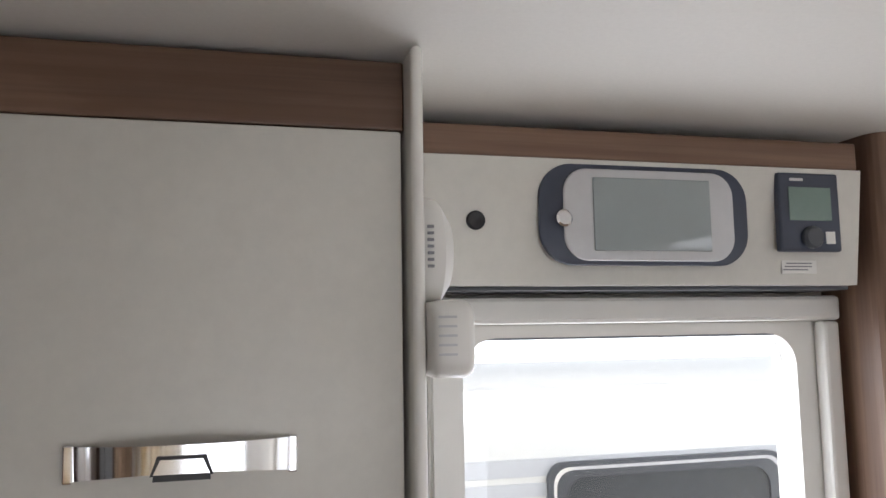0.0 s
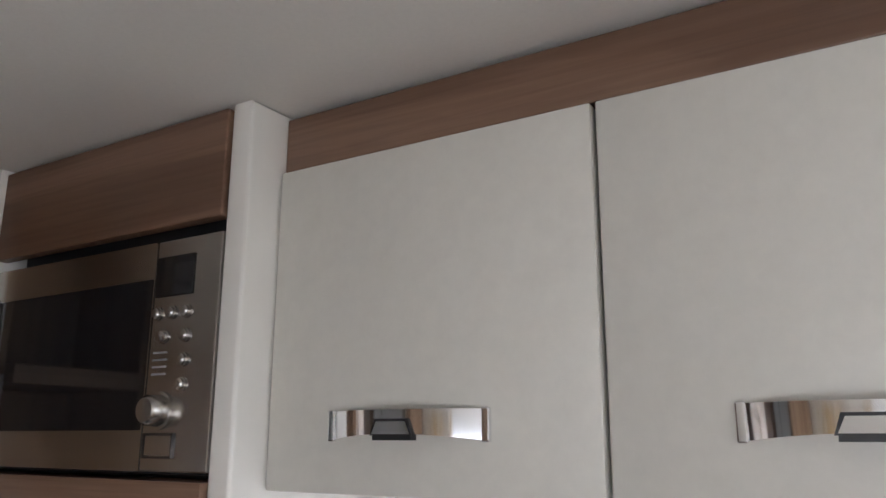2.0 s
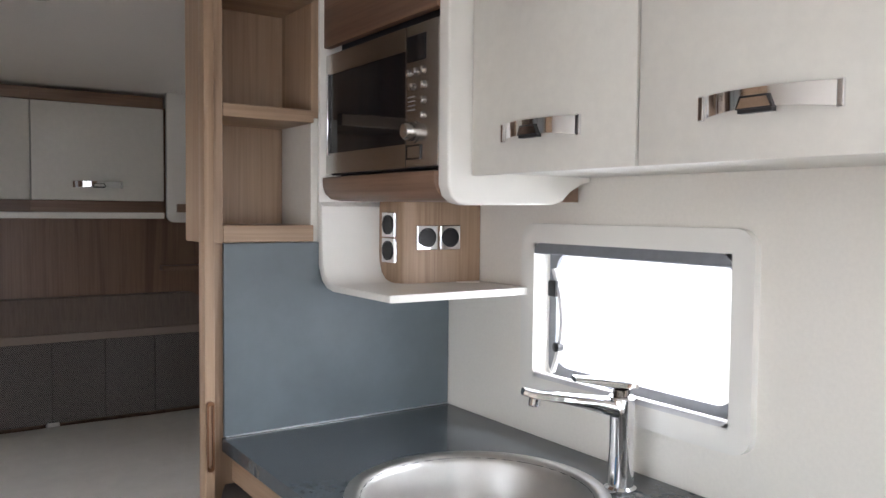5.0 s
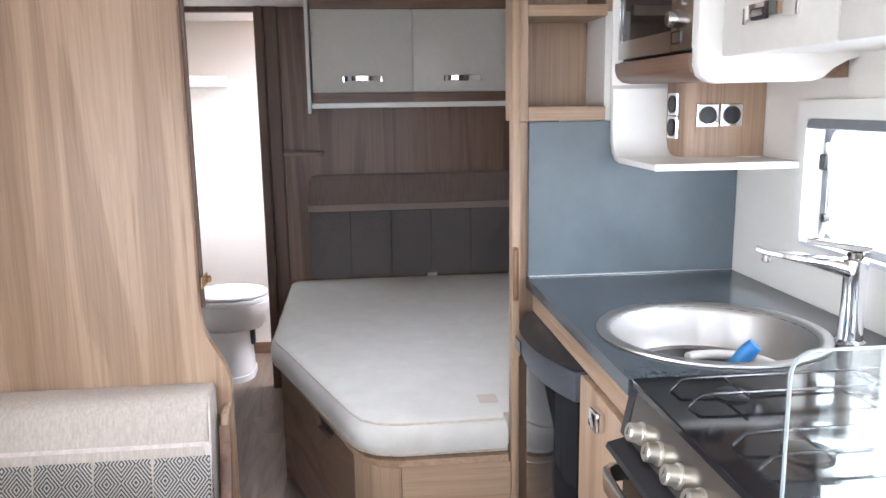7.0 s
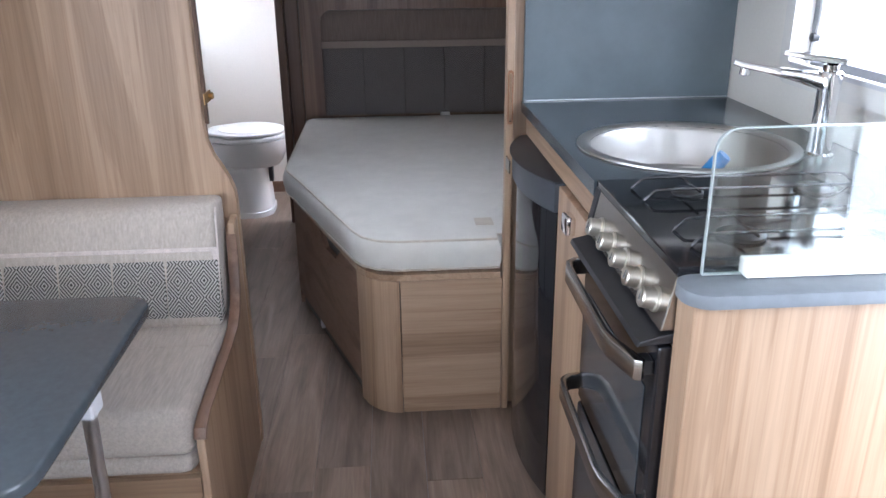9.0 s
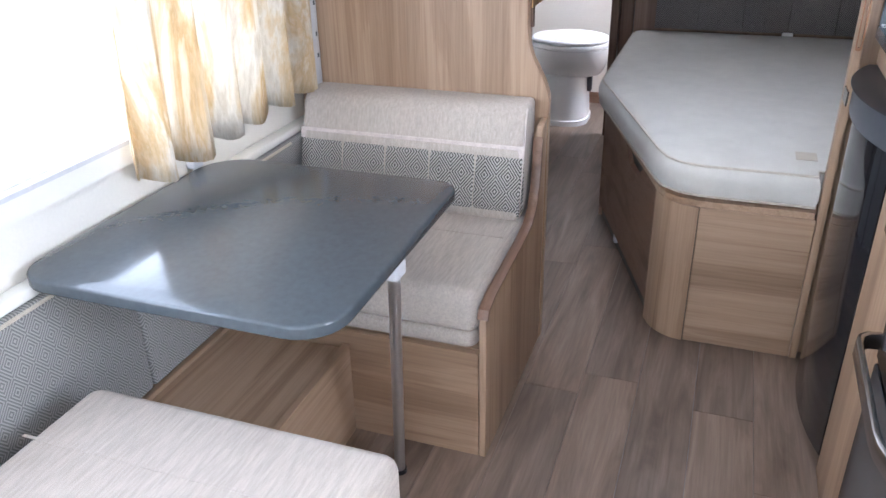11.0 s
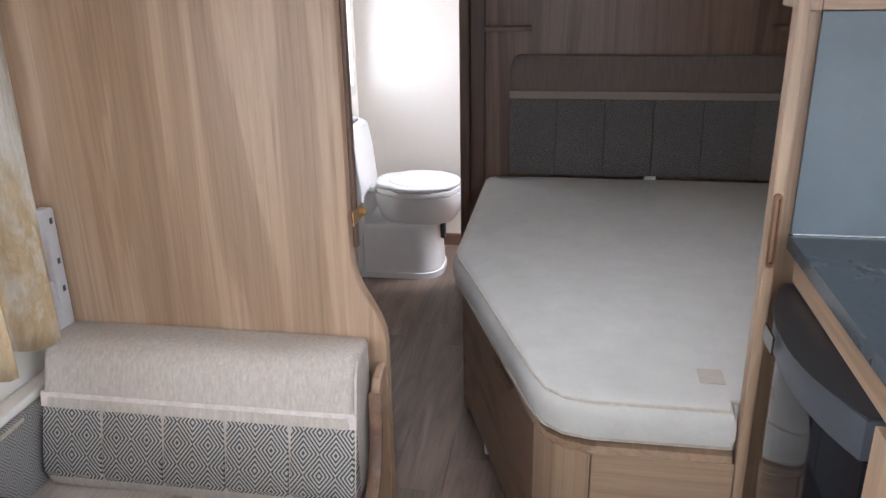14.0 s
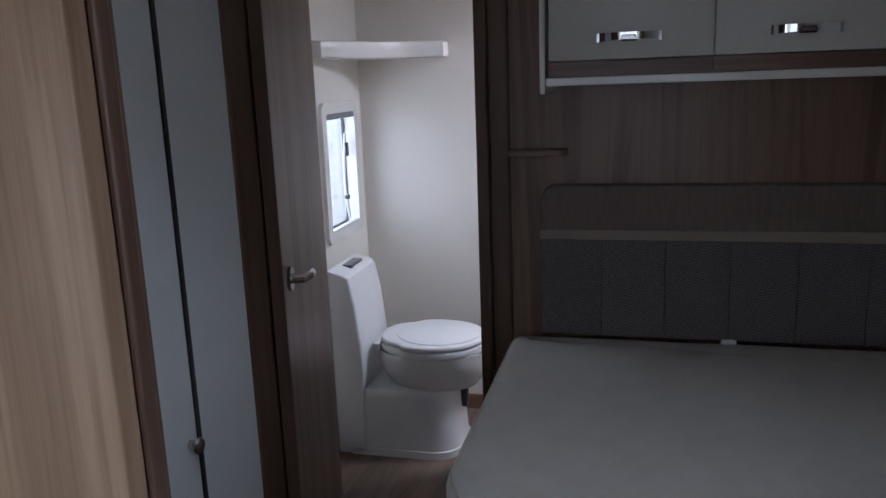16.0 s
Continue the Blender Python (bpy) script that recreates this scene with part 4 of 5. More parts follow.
part("stud", tube([(-0.875, -0.3055, 1.0), (-0.875, -0.296, 1.0), (-0.875, -0.293, 1.0)], [0.006, 0.009, 0.006], 12), BRASS, lt, "", True)


def bench(sgn, x_back, x_front, label):
    """A dinette bench; sgn +1 faces +x."""
    t = thing("dinette_bench", label, "bench", ((x_back + x_front) / 2, -0.62, 0), "dinette benches")
    a, b = sorted((x_back, x_front))
    f0, f1 = (x_front - 0.018, x_front) if sgn > 0 else (x_front, x_front + 0.018)
    part("front_board", bx(f0, f1, SOUTH + 0.004, -0.276, 0, 0.300, 0.001), WOOD_Y, t)
    part("seat_board", bx(a + 0.02 * (sgn < 0), b - 0.02 * (sgn > 0), SOUTH + 0.004, -0.276, 0.285, 0.302), WOOD_Y, t)
    prof = [(0, 0), (0.0, 0.395), (0.012, 0.415), (0.06, 0.428), (0.20, 0.436), (0.33, 0.442), (0.41, 0.452), (0.455, 0.478), (0.485, 0.53), (0.50, 0.60), (0.505, 0.665), (0.520, 0.69), (0.569, 0.70), (0.569, 0)]
    part("end_board", prism([(x_front - sgn * u, z) for u, z in prof], "y", -0.275, -0.257, 0.004, 3), WOOD_Z, t, "curved light wood end board", True)
    part("edge_strip", prism([(x_front - sgn * (u - 0.003), z + 0.003) for u, z in prof[1:11]] + [(x_front - sgn * (u + 0.010), z - 0.006) for u, z in reversed(prof[1:11])], "y", -0.279, -0.253, 0.002), BROWN_X, t, "brown edging of the end board", True)
    return t


bench(1, -0.830, -0.262, "light wood bench box with a curved end board")
bench(-1, 0.93, 0.285, "light wood bench box near the entrance")


def cushion(name, label, bm, mat, extra=()):
    loc = [(min(v.co[i] for v in bm.verts) + max(v.co[i] for v in bm.verts)) / 2 for i in range(2)] + [min(v.co.z for v in bm.verts)]
    t = thing(name, label, "cushion", loc, "dinette cushions")
    part("cover", bm, mat, t, "", True)
    for nm, b2, m2, lab in extra:
        part(nm, b2, m2, t, lab, True)
    return t


cushion("seat_cushion", "beige linen seat cushion on the bench", pillow(rounded(-0.825, -0.268, -0.985, -0.282, 0.03), "z", 0.345, 0.462, 0.026), LINEN_SEAT,
        [("under_pad", pillow(rounded(-0.825, -0.272, -0.985, -0.286, 0.03), "z", 0.303, 0.348, 0.014), LINEN_SEAT, ""),
         ("edge_piping", tube([(-0.815, -0.283, 0.380), (-0.50, -0.280, 0.380), (-0.300, -0.281, 0.372), (-0.275, -0.292, 0.366)], 0.0026, 8), BAND, "pale zip piping"),
         ("seam", bx(-0.80, -0.285, -0.640, -0.634, 0.4612, 0.4632), LINEN_SEAT, "stitched seam"),
         ("seam", bx(-0.560, -0.554, -0.96, -0.30, 0.4612, 0.4632), LINEN_SEAT, "stitched seam")])
bk = prism([(-0.694, 0.640), (-0.720, 0.725), (-0.738, 0.748), (-0.770, 0.757), (-0.828, 0.754), (-0.828, 0.460), (-0.668, 0.460), (-0.660, 0.480), (-0.664, 0.52)], "y", -0.935, -0.288, 0.016, 3)
back = cushion("back_cushion", "beige backrest with a grey lozenge-pattern lower band", bk, LINEN,
        [("band", prism([(-0.6925, 0.628), (-0.6985, 0.658), (-0.706, 0.658), (-0.70, 0.628)], "y", -0.936, -0.287), BAND, "pale pinkish grey band"), ("edge_piping", tube([(-0.672, -0.290, 0.470), (-0.668, -0.288, 0.52), (-0.697, -0.287, 0.64), (-0.722, -0.289, 0.725), (-0.742, -0.291, 0.747)], 0.0024, 8), BAND, "pale zip piping")])
lowc = [prism([(-0.6555, 0.50), (-0.660, 0.53), (-0.6905, 0.628), (-0.71, 0.628), (-0.71, 0.472), (-0.667, 0.472)], "y", -0.933 + 0.1295 * i, -0.933 + 0.1295 * (i + 1) - 0.002, 0.005, 2) for i in range(5)]
for b2 in lowc:
    part("padded_panel", b2, DIAMOND_YZ, back, "grey lozenge-pattern padded panel", True)
cushion("seat_cushion", "beige linen seat cushion with stitched seams", pillow(rounded(0.275, 0.93, -0.862, -0.238, 0.03), "z", 0.345, 0.468, 0.026), LINEN_SEAT,
        [("under_pad", pillow(rounded(0.280, 0.93, -0.862, -0.242, 0.03), "z", 0.303, 0.348, 0.014), LINEN_SEAT, ""),
         ("seam", bx(0.435, 0.441, -0.87, -0.29, 0.467, 0.4692), LINEN_SEAT, "stitched seam"), ("seam", bx(0.60, 0.606, -0.87, -0.29, 0.467, 0.4692), LINEN_SEAT, "stitched seam")])
for i in range(3):
    cushion("wall_pad", "grey lozenge-pattern pad along the window wall", prism(rounded(-0.655 + 0.70 * i - 0.17 * (i == 0), 0.043 + 0.70 * i, 0.272, 0.628, 0.012), "y", -0.998, -0.945, 0.01, 3), DIAMOND_XZ, [("edge_piping", tube([(-0.65 + 0.70 * i, -0.947, 0.622), (0.038 + 0.70 * i, -0.947, 0.622)], 0.004, 8), PIPING, "")])
setting("window_ledge", bx(-0.83, 1.5, SOUTH + 0.001, -0.955, 0.630, 0.652, 0.008, 3), GLOSS_WHITE, "white moulded ledge above the wall pad", "trim", True)
fb = thing("floor_locker", "low light wood locker along the wall under the table", "cabinet", (0.0, -0.8, 0))
part("top", bx(-0.260, 0.283, -0.998, -0.628, 0.236, 0.250, 0.001), WOOD_X, fb)
part("front", bx(-0.260, 0.283, -0.627, -0.608, 0, 0.264, 0.002), WOOD_X, fb)
part("lip", bx(-0.260, 0.283, -0.960, -0.945, 0.2505, 0.264, 0.002), WOOD_X, fb)

tb = thing("dining_table", "slate grey dining table with rounded corners on a metal leg", "table", (0, -0.63, 0))
part("tabletop", prism(rounded(-0.366, 0.290, -0.984, -0.347, (0.085, 0.055, 0.11, 0.070), 8), "z", 0.655, 0.682, 0.006, 3), SLATE, tb, "", True)
part("leg", tube([(-0.150, -0.440, 0.012), (-0.149, -0.4393, 0.02), (-0.016, -0.368, 0.64)], 0.0125, 16), ALU, tb, "grey metal leg", True)
part("hinge", bx(-0.038, 0.010, -0.388, -0.350, 0.622, 0.654, 0.005), PALE_GREY, tb, "pale grey leg hinge")
part("foot", tube([(-0.151, -0.4405, 0.0), (-0.150, -0.440, 0.012)], 0.017, 14), BLACK, tb, "", True)
part("wall_bracket", bx(-0.290, -0.255, -0.998, -0.972, 0.6825, 0.706, 0.005), PALE_GREY, tb, "pale grey wall hook")


def drape(name, label, x0, x1, y, z_low, z_top, folds, amp, seed, side=1):
    rnd = random.Random(seed)
    t = thing(name, label, "curtain", ((x0 + x1) / 2, y, z_low))
    bm = bmesh.new()
    nu, nv = folds * 10, 14
    ph = [rnd.uniform(0, 6.28) for _ in range(4)]
    grid = []
    for i in range(nu + 1):
        u = i / nu
        col = []
        for j in range(nv + 1):
            v = j / nv
            w = amp * (0.45 + 0.55 * (1 - v))
            a = 2 * math.pi * folds * (u + 0.012 * math.sin(4 * v + ph[0]))
            dy = w * (math.sin(a + ph[1]) + 0.35 * math.sin(1.7 * a + ph[2]))
            xx = x0 + (x1 - x0) * u + 0.010 * math.sin(a * 0.5 + ph[3]) * (1 - v)
            zz = z_low + (z_top - z_low) * v + (1 - v) * (0.012 * math.sin(a + 1.0) + 0.035 * u)
            col.append(bm.verts.new((xx, y + side * dy, zz)))
        grid.append(col)
    for a, b in zip(grid, grid[1:]):
        for j in range(nv):
            bm.faces.new((a[j], b[j], b[j + 1], a[j + 1]))
    c = part("cloth", bm, CURTAIN, t, "", True)
    m = c.modifiers.new("thick", "SOLIDIFY")
    m.thickness = 0.003
    return t


drape("curtain", "gold and cream printed curtain hanging in soft folds", -0.02, -0.765, -0.922, 0.735, 1.52, 6, 0.026, 3)
setting("trim_6", bx(-0.83, 1.4, -0.960, -0.905, 1.50, 1.56, 0.006), GLOSS_WHITE, "white pelmet above the dinette window", "trim", True)
rl = thing("support_rail", "pale grey slotted plastic rail fixed in the corner", "rail", (-0.80, -0.96, 0.72))
part("strip", prism(rounded(-0.829, -0.796, 0.675, 1.005, 0.008), "y", -0.950, -0.925, 0.003), PALE_GREY, rl, "", True)
for z in (0.985, 0.90, 0.84):
    part("slot", bx(-0.818, -0.810, -0.9245, -0.9235, z - 0.012, z), DARK_GREY, rl)
part("hook", bx(-0.796, -0.782, -0.948, -0.930, 0.80, 0.86, 0.003), PALE_GREY, rl)

# ---------------------------------------------------------------- bedroom
setting("wall_headboard", bx(-2.880, -2.850, -0.275, NORTH - 0.002, 0, 1.925), BROWN_Z, "brown wood wall behind the bed", "wall")
setting("trim_7", prism([(-0.385, 0), (-0.385, 1.925), (-0.345, 1.925), (-0.345, 0)], "x", -2.880, -2.815, 0.006), TRIM, "dark brown washroom door frame", "trim")
setting("trim_8", bx(-2.880, -2.830, -0.344, -0.276, 0, 1.925, 0.008), TRIM, "dark brown inner door frame", "trim")
setting("trim_13", bx(-2.880, -2.832, -0.858, -0.386, 1.838, 1.925, 0.003), TRIM, "dark brown lintel over the washroom opening", "trim")
bed = thing("bed", "fixed bed with a cut corner on a wood base", "bed", (-1.8, 0.4, 0))
MO = [(-2.81, -0.215), (-2.797, -0.245), (-2.765, -0.262), (-2.72, -0.268), (-1.84, -0.268), (-1.79, -0.256), (-1.70, -0.218), (-1.08, 0.018), (-1.02, 0.050), (-0.982, 0.098), (-0.968, 0.16), (-0.968, 0.455), (-1.008, 0.459), (-1.010, 1.05), (-2.81, 1.05)]
BO = [(-2.845, -0.235), (-1.80, -0.235), (-1.045, 0.035), (-0.995, 0.062), (-0.965, 0.105), (-0.953, 0.158), (-0.953, 0.455), (-1.010, 0.460), (-1.010, 1.058), (-2.845, 1.058)]
part("top_board", prism(BO, "z", 0.440, 0.458), WOOD_X, bed)
part("front_board", bx(-0.968, -0.950, 0.161, 0.461, 0.0, 0.4395, 0.002), WOOD_Y, bed, "light wood front board")
part("corner_post", prism([(-0.947, 0.159), (-0.951, 0.130), (-0.962, 0.102), (-0.982, 0.074), (-1.010, 0.052), (-1.052, 0.032), (-1.062, 0.047), (-1.020, 0.066), (-0.996, 0.086), (-0.978, 0.110), (-0.968, 0.134), (-0.965, 0.159)], "z", 0.0, 0.4395), WOOD_Z, bed, "rounded light wood corner post", True)
SIDE_A, SIDE_B = Vector((-1.054, 0.031)), Vector((-1.80, -0.236))
SIDE_D = (SIDE_B - SIDE_A).normalized()
SIDE_N = Vector((-SIDE_D.y, SIDE_D.x)) * -0.016


def along_side(s0, s1, depth0=0.0, depth1=1.0):
    """A strip of the slanting bed side between two distances from its corner."""
    a, b = SIDE_A + SIDE_D * s0, SIDE_A + SIDE_D * s1
    return [tuple(a + SIDE_N * depth0), tuple(b + SIDE_N * depth0), tuple(b + SIDE_N * depth1), tuple(a + SIDE_N * depth1)]


span = (SIDE_B - SIDE_A).length
side = prism(along_side(0, span), "z", 0.06, 0.392)
side = prism(along_side(0, 0.168), "z", 0.3921, 0.4395, bm=side)
side = prism(along_side(0.415, span), "z", 0.3921, 0.4395, bm=side)
for s0, s1 in ((0.168, 0.228), (0.415, 0.352)):
    k = bmesh.new()
    base_pts, far_pts = along_side(s0, s1), along_side(s0, s0 + 1e-4)
    lo = [k.verts.new((*q, 0.3921)) for q in base_pts]
    hi = [k.verts.new((*q, 0.4395)) for q in far_pts]
    for q in ((0, 1, 2, 3),):
        k.faces.new([lo[n_] for n_ in q])
        k.faces.new([hi[n_] for n_ in q])
    for n_ in range(4):
        k.faces.new((lo[n_], lo[(n_ + 1) % 4], hi[(n_ + 1) % 4], hi[n_]))
    side = merge(side, k)
part("side_board", side, BROWN_X, bed, "brown side board with a hand slot")
# Black sheet added so the slot reads as deep shade.
part("slot_shade", prism(along_side(0.15, 0.44, 1.1, 1.6), "z", 0.37, 0.4395), BLACK, bed, "black sheet standing in for the shade behind the hand slot")
part("plinth", prism(along_side(0.02, span, 1.05, 1.8), "z", 0.0, 0.0595), BLACK, bed)
part("side_foot", prism(along_side(0.47, 0.49, 0.0, 1.0), "z", 0.030, 0.0595), PALE_GREY, bed, "small grey foot")
part("side_board", bx(-2.845, -1.806, -0.2355, -0.220, 0, 0.4395), BROWN_X, bed)
mt = thing("mattress", "cream mattress with piped edges and a cut corner", "mattress", (-1.8, 0.4, 0.46))


def inset(poly, d):
    """The outline moved inwards by d; anticlockwise outlines."""
    out = []
    for i, p in enumerate(poly):
        p0, p1, p2 = Vector(poly[i - 1]), Vector(p), Vector(poly[(i + 1) % len(poly)])
        e0, e1 = (p1 - p0).normalized(), (p2 - p1).normalized()
        n0, n1 = Vector((-e0.y, e0.x)), Vector((-e1.y, e1.x))
        m = (n0 + n1).normalized()
        out.append(tuple(p1 + m * d / max(0.6, m.dot(n0))))
    return out


def wavy(poly, step=0.08):
    """The outline with points added along its long sides."""
    out = []
    for i, p in enumerate(poly):
        a, b = Vector(p), Vector(poly[(i + 1) % len(poly)])
        k = max(1, int((b - a).length / step))
        out += [tuple(a + (b - a) * q / k) for q in range(k)]
    return out


pad = bmesh.new()
MW = wavy(MO)
sag = [0.0022 * math.sin(0.9 * i + 1.1 * math.sin(0.37 * i)) for i in range(len(MW))]
rows = []
for d, z, k in ((0.020, 0.4595, 0), (0.006, 0.462, 0), (0.001, 0.470, 0.5), (-0.004, 0.495, 1), (-0.004, 0.520, 1), (0.003, 0.546, 1), (0.012, 0.556, 0.6), (0.030, 0.561, 0.4), (0.075, 0.5635, 0)):
    rows.append([pad.verts.new((x - sag[i] * k, y + sag[i] * k, z + 0.5 * sag[i] * k)) for i, (x, y) in enumerate(inset(MW, d))])
for a, b in zip(rows, rows[1:]):
    for j_ in range(len(a)):
        pad.faces.new((a[j_], a[(j_ + 1) % len(a)], b[(j_ + 1) % len(b)], b[j_]))
pad.faces.new(rows[0])
pad.faces.new(rows[-1])
part("body", pad, MATTRESS, mt, "", True)
for z, d, r in ((0.553, 0.008, 0.0038), (0.467, 0.001, 0.0035)):
    loop = inset(MW, d)
    keep = [i for i, q in enumerate(MW) if not (q[0] < -2.80 and q[1] > -0.2) and not q[1] > 0.9]
    part("piping", tube([Vector((loop[i][0], loop[i][1], z)) for i in keep], r, 8), PIPING, mt, "beige piping", True)
part("care_label", bx(-1.135, -1.07, 0.395, 0.450, 0.5638, 0.5656), plain("beige_label", (0.50, 0.44, 0.36), 0.8, vary=0.05, scale=40, relief=0.03), mt, "small beige sewn label")

hd = thing("headboard", "padded headboard with taupe top and dark lozenge panel", "headboard", (-2.78, 0.41, 0.58))
part("top_pad", prism(rounded(-0.168, 1.02, 0.929, 1.072, (0.05, 0.05, 0.004, 0.004)), "x", -2.849, -2.790, 0.010, 3), CHARCOAL, hd, "taupe upper pad", True)
part("band", bx(-2.848, -2.786, -0.172, 1.022, 0.896, 0.929, 0.003), plain("taupe_band", (0.30, 0.245, 0.205), 0.8, vary=0.05, scale=120, relief=0.05), hd, "taupe band")
for i in range(6):
    y0 = -0.168 + 0.1982 * i
    part("lower_pad", prism(rounded(y0, y0 + 0.1972, 0.572, 0.896, 0.003), "x", -2.848, -2.787, 0.007, 3), DIAMOND_DARK, hd, "dark lozenge-pattern pad", True)
bc_ = thing("bed_bracket", "small white plastic bracket behind the mattress", "bracket", (-2.74, 0.41, 0.56))
part("clip", bx(-2.815, -2.780, 0.405, 0.452, 0.530, 0.577, 0.004), WHITE_PLASTIC, bc_)
ws = thing("corner_shelf", "small brown wooden shelf beside the headboard", "shelf", (-2.80, -0.2, 1.17), "bedside shelves")
part("board", prism(rounded(-2.850, -2.780, -0.274, -0.085, (0.03, 0.002, 0.002, 0.002)), "z", 1.168, 1.188, 0.005, 2), BROWN_Y, ws, "", True)
ws2 = thing("corner_shelf", "small brown wooden shelf beside the window wall", "shelf", (-2.80, 0.97, 1.17), "bedside shelves")
part("board", prism(rounded(-2.850, -2.780, 0.86, 1.083, (0.002, 0.002, 0.002, 0.03)), "z", 1.168, 1.188, 0.005, 2), BROWN_Y, ws2, "", True)

for y0, y1, hy in ((-0.112, 0.330, 0.108), (0.330, 0.795, 0.555)):
    t = thing("bedroom_locker", "off-white overhead locker above the bed with chrome handle", "cabinet", (-2.66, (y0 + y1) / 2, 1.43), "bedroom lockers")
    part("body", bx(-2.848, -2.537, y0, y1, 1.462, 1.815), WHITE_DOOR, t)
    d = part("door", bx(-2.536, -2.518, y0 + 0.002, y1 - 0.002, 1.460, 1.815, 0.003), WHITE_DOOR, t, smooth=True)
    bow_handle(d, hy, -2.518, 1.518, 0.083, 0.012, 0.020, "x", 1)
    part("fascia", bx(-2.545, -2.530, y0, y1, 1.818, 1.862, 0.001), BROWN_Y, t, "brown fascia strip")
    part("lower_rail", bx(-2.547, -2.530, y0, y1, 1.416, 1.458, 0.001), BROWN_Y, t, "brown lower rail")
setting("trim_9", bx(-2.848, -2.515, -0.118, 0.795, 1.392, 1.4155, 0.004), GLOSS_WHITE, "white shelf edge under the bedroom lockers", "trim")
setting("trim_10", bx(-2.848, -2.508, -0.135, -0.119, 1.370, 1.925, 0.005), GLOSS_WHITE, "white end panel of the bedroom lockers", "trim")
ol = thing("corner_locker", "white open corner locker with rounded bottom edge", "cabinet", (-2.5, 0.95, 1.38))
part("frame", prism(rounded(0.800, NORTH - 0.002, 1.378, 1.925, (0.002, 0.002, 0.03, 0.002)), "x", -2.520, -2.495, 0.004), GLOSS_WHITE, ol, "white rounded frame", True)
part("shelf_board", bx(-2.4945, -2.480, 0.835, 1.06, 1.418, 1.450), BROWN_Y, ol)
part("side", bx(-2.495, -1.20, 1.035, NORTH - 0.002, 1.42, 1.925, 0.004), GLOSS_WHITE, ol)
drape("curtain", "gold and cream curtain beside the bed", -2.53, -1.36, 1.040, 0.71, 1.415, 10, 0.014, 9, -1)
setting("bed_ledge", bx(-2.845, -1.012, 1.062, NORTH - 0.002, 0.565, 0.632, 0.006), WHITE_WALL, "cream ledge along the wall beside the bed", "trim")

# ---------------------------------------------------------------- shower cubicle and washroom
setting("wall_cubicle", bx(-2.56, -1.885, SOUTH + 0.002, -0.86, 0, 1.925), BROWN_Z, "brown wood wall beside the washroom", "wall")
setting("trim_11", bx(-1.885, -1.775, -0.86, -0.695, 0, 1.925, 0.01), TRIM, "dark brown cubicle door post", "trim")
setting("wall_cubicle_side", bx(-1.20, -1.18, SOUTH + 0.002, -0.72, 0, 1.925), WHITE_WALL, "white cubicle side wall", "wall")
sh = thing("shower_door", "pale blue-white folding shower door with a black seal", "shower door", (-1.5, -0.705, 0.05))
part("panel", bx(-1.532, -1.18, -0.715, -0.700, 0.04, 1.925, 0.003), SHOWER, sh)
part("panel", bx(-1.774, -1.546, -0.715, -0.700, 0.04, 1.925, 0.003), SHOWER, sh)
part("seal", bx(-1.5455, -1.5325, -0.714, -0.697, 0.04, 1.925, 0.002), BLACK, sh, "black rubber seal")
part("knob", lathe([(0.001, -0.700), (0.010, -0.700), (0.010, -0.690), (0.017, -0.682), (0.014, -0.676), (0.001, -0.675)], (-1.505, 0, 0.745), "y", 18), STEEL, sh, "small round metal knob", True)

leaf = thing("washroom_door", "open brown wood washroom door with a lever handle", "door", (-2.2, -0.76, 0))
lx0, ly0, lx1, ly1 = -2.555, -0.848, -1.912, -0.686
dv = Vector((lx1 - lx0, ly1 - ly0)).normalized()
nv = Vector((-dv.y, dv.x)) * 0.014
part("leaf", prism([(lx0 + nv.x, ly0 + nv.y), (lx1 + nv.x, ly1 + nv.y), (lx1 - nv.x, ly1 - nv.y), (lx0 - nv.x, ly0 - nv.y)], "z", 0.012, 1.915, 0.002), BROWN_Z, leaf)
part("edge_strip", prism([(lx1 + nv.x * 1.1, ly1 + nv.y * 1.1), (lx1 + dv.x * 0.02 + nv.x * 1.1, ly1 + dv.y * 0.02 + nv.y * 1.1), (lx1 + dv.x * 0.02 - nv.x * 1.1, ly1 + dv.y * 0.02 - nv.y * 1.1), (lx1 - nv.x * 1.1, ly1 - nv.y * 1.1)], "z", 0.012, 1.915, 0.002), TRIM, leaf)
kx, ky = lx1 - dv.x * 0.055 + nv.x, ly1 - dv.y * 0.055 + nv.y
nn = nv.normalized()
part("rose", tube([(kx, ky, 0.96), (kx + nn.x * 0.008, ky + nn.y * 0.008, 0.96)], 0.030, 22), SMOKED_CHROME, leaf, "", True)
lv = part("lever", tube([(kx, ky, 0.96), (kx + nn.x * 0.035, ky + nn.y * 0.035, 0.96), (kx + nn.x * 0.045 - dv.x * 0.02, ky + nn.y * 0.045 - dv.y * 0.02, 0.96), (kx + nn.x * 0.045 - dv.x * 0.07, ky + nn.y * 0.045 - dv.y * 0.07, 0.958)], [0.013, 0.012, 0.013, 0.010], 14), CHROME, leaf, "dark chrome lever handle", True)
part("rose", tube([(kx - 2 * nv.x, ky - 2 * nv.y, 0.96), (kx - 2 * nv.x - nn.x * 0.03, ky - 2 * nv.y - nn.y * 0.03, 0.96)], [0.018, 0.012], 14), CHROME, leaf, "", True)

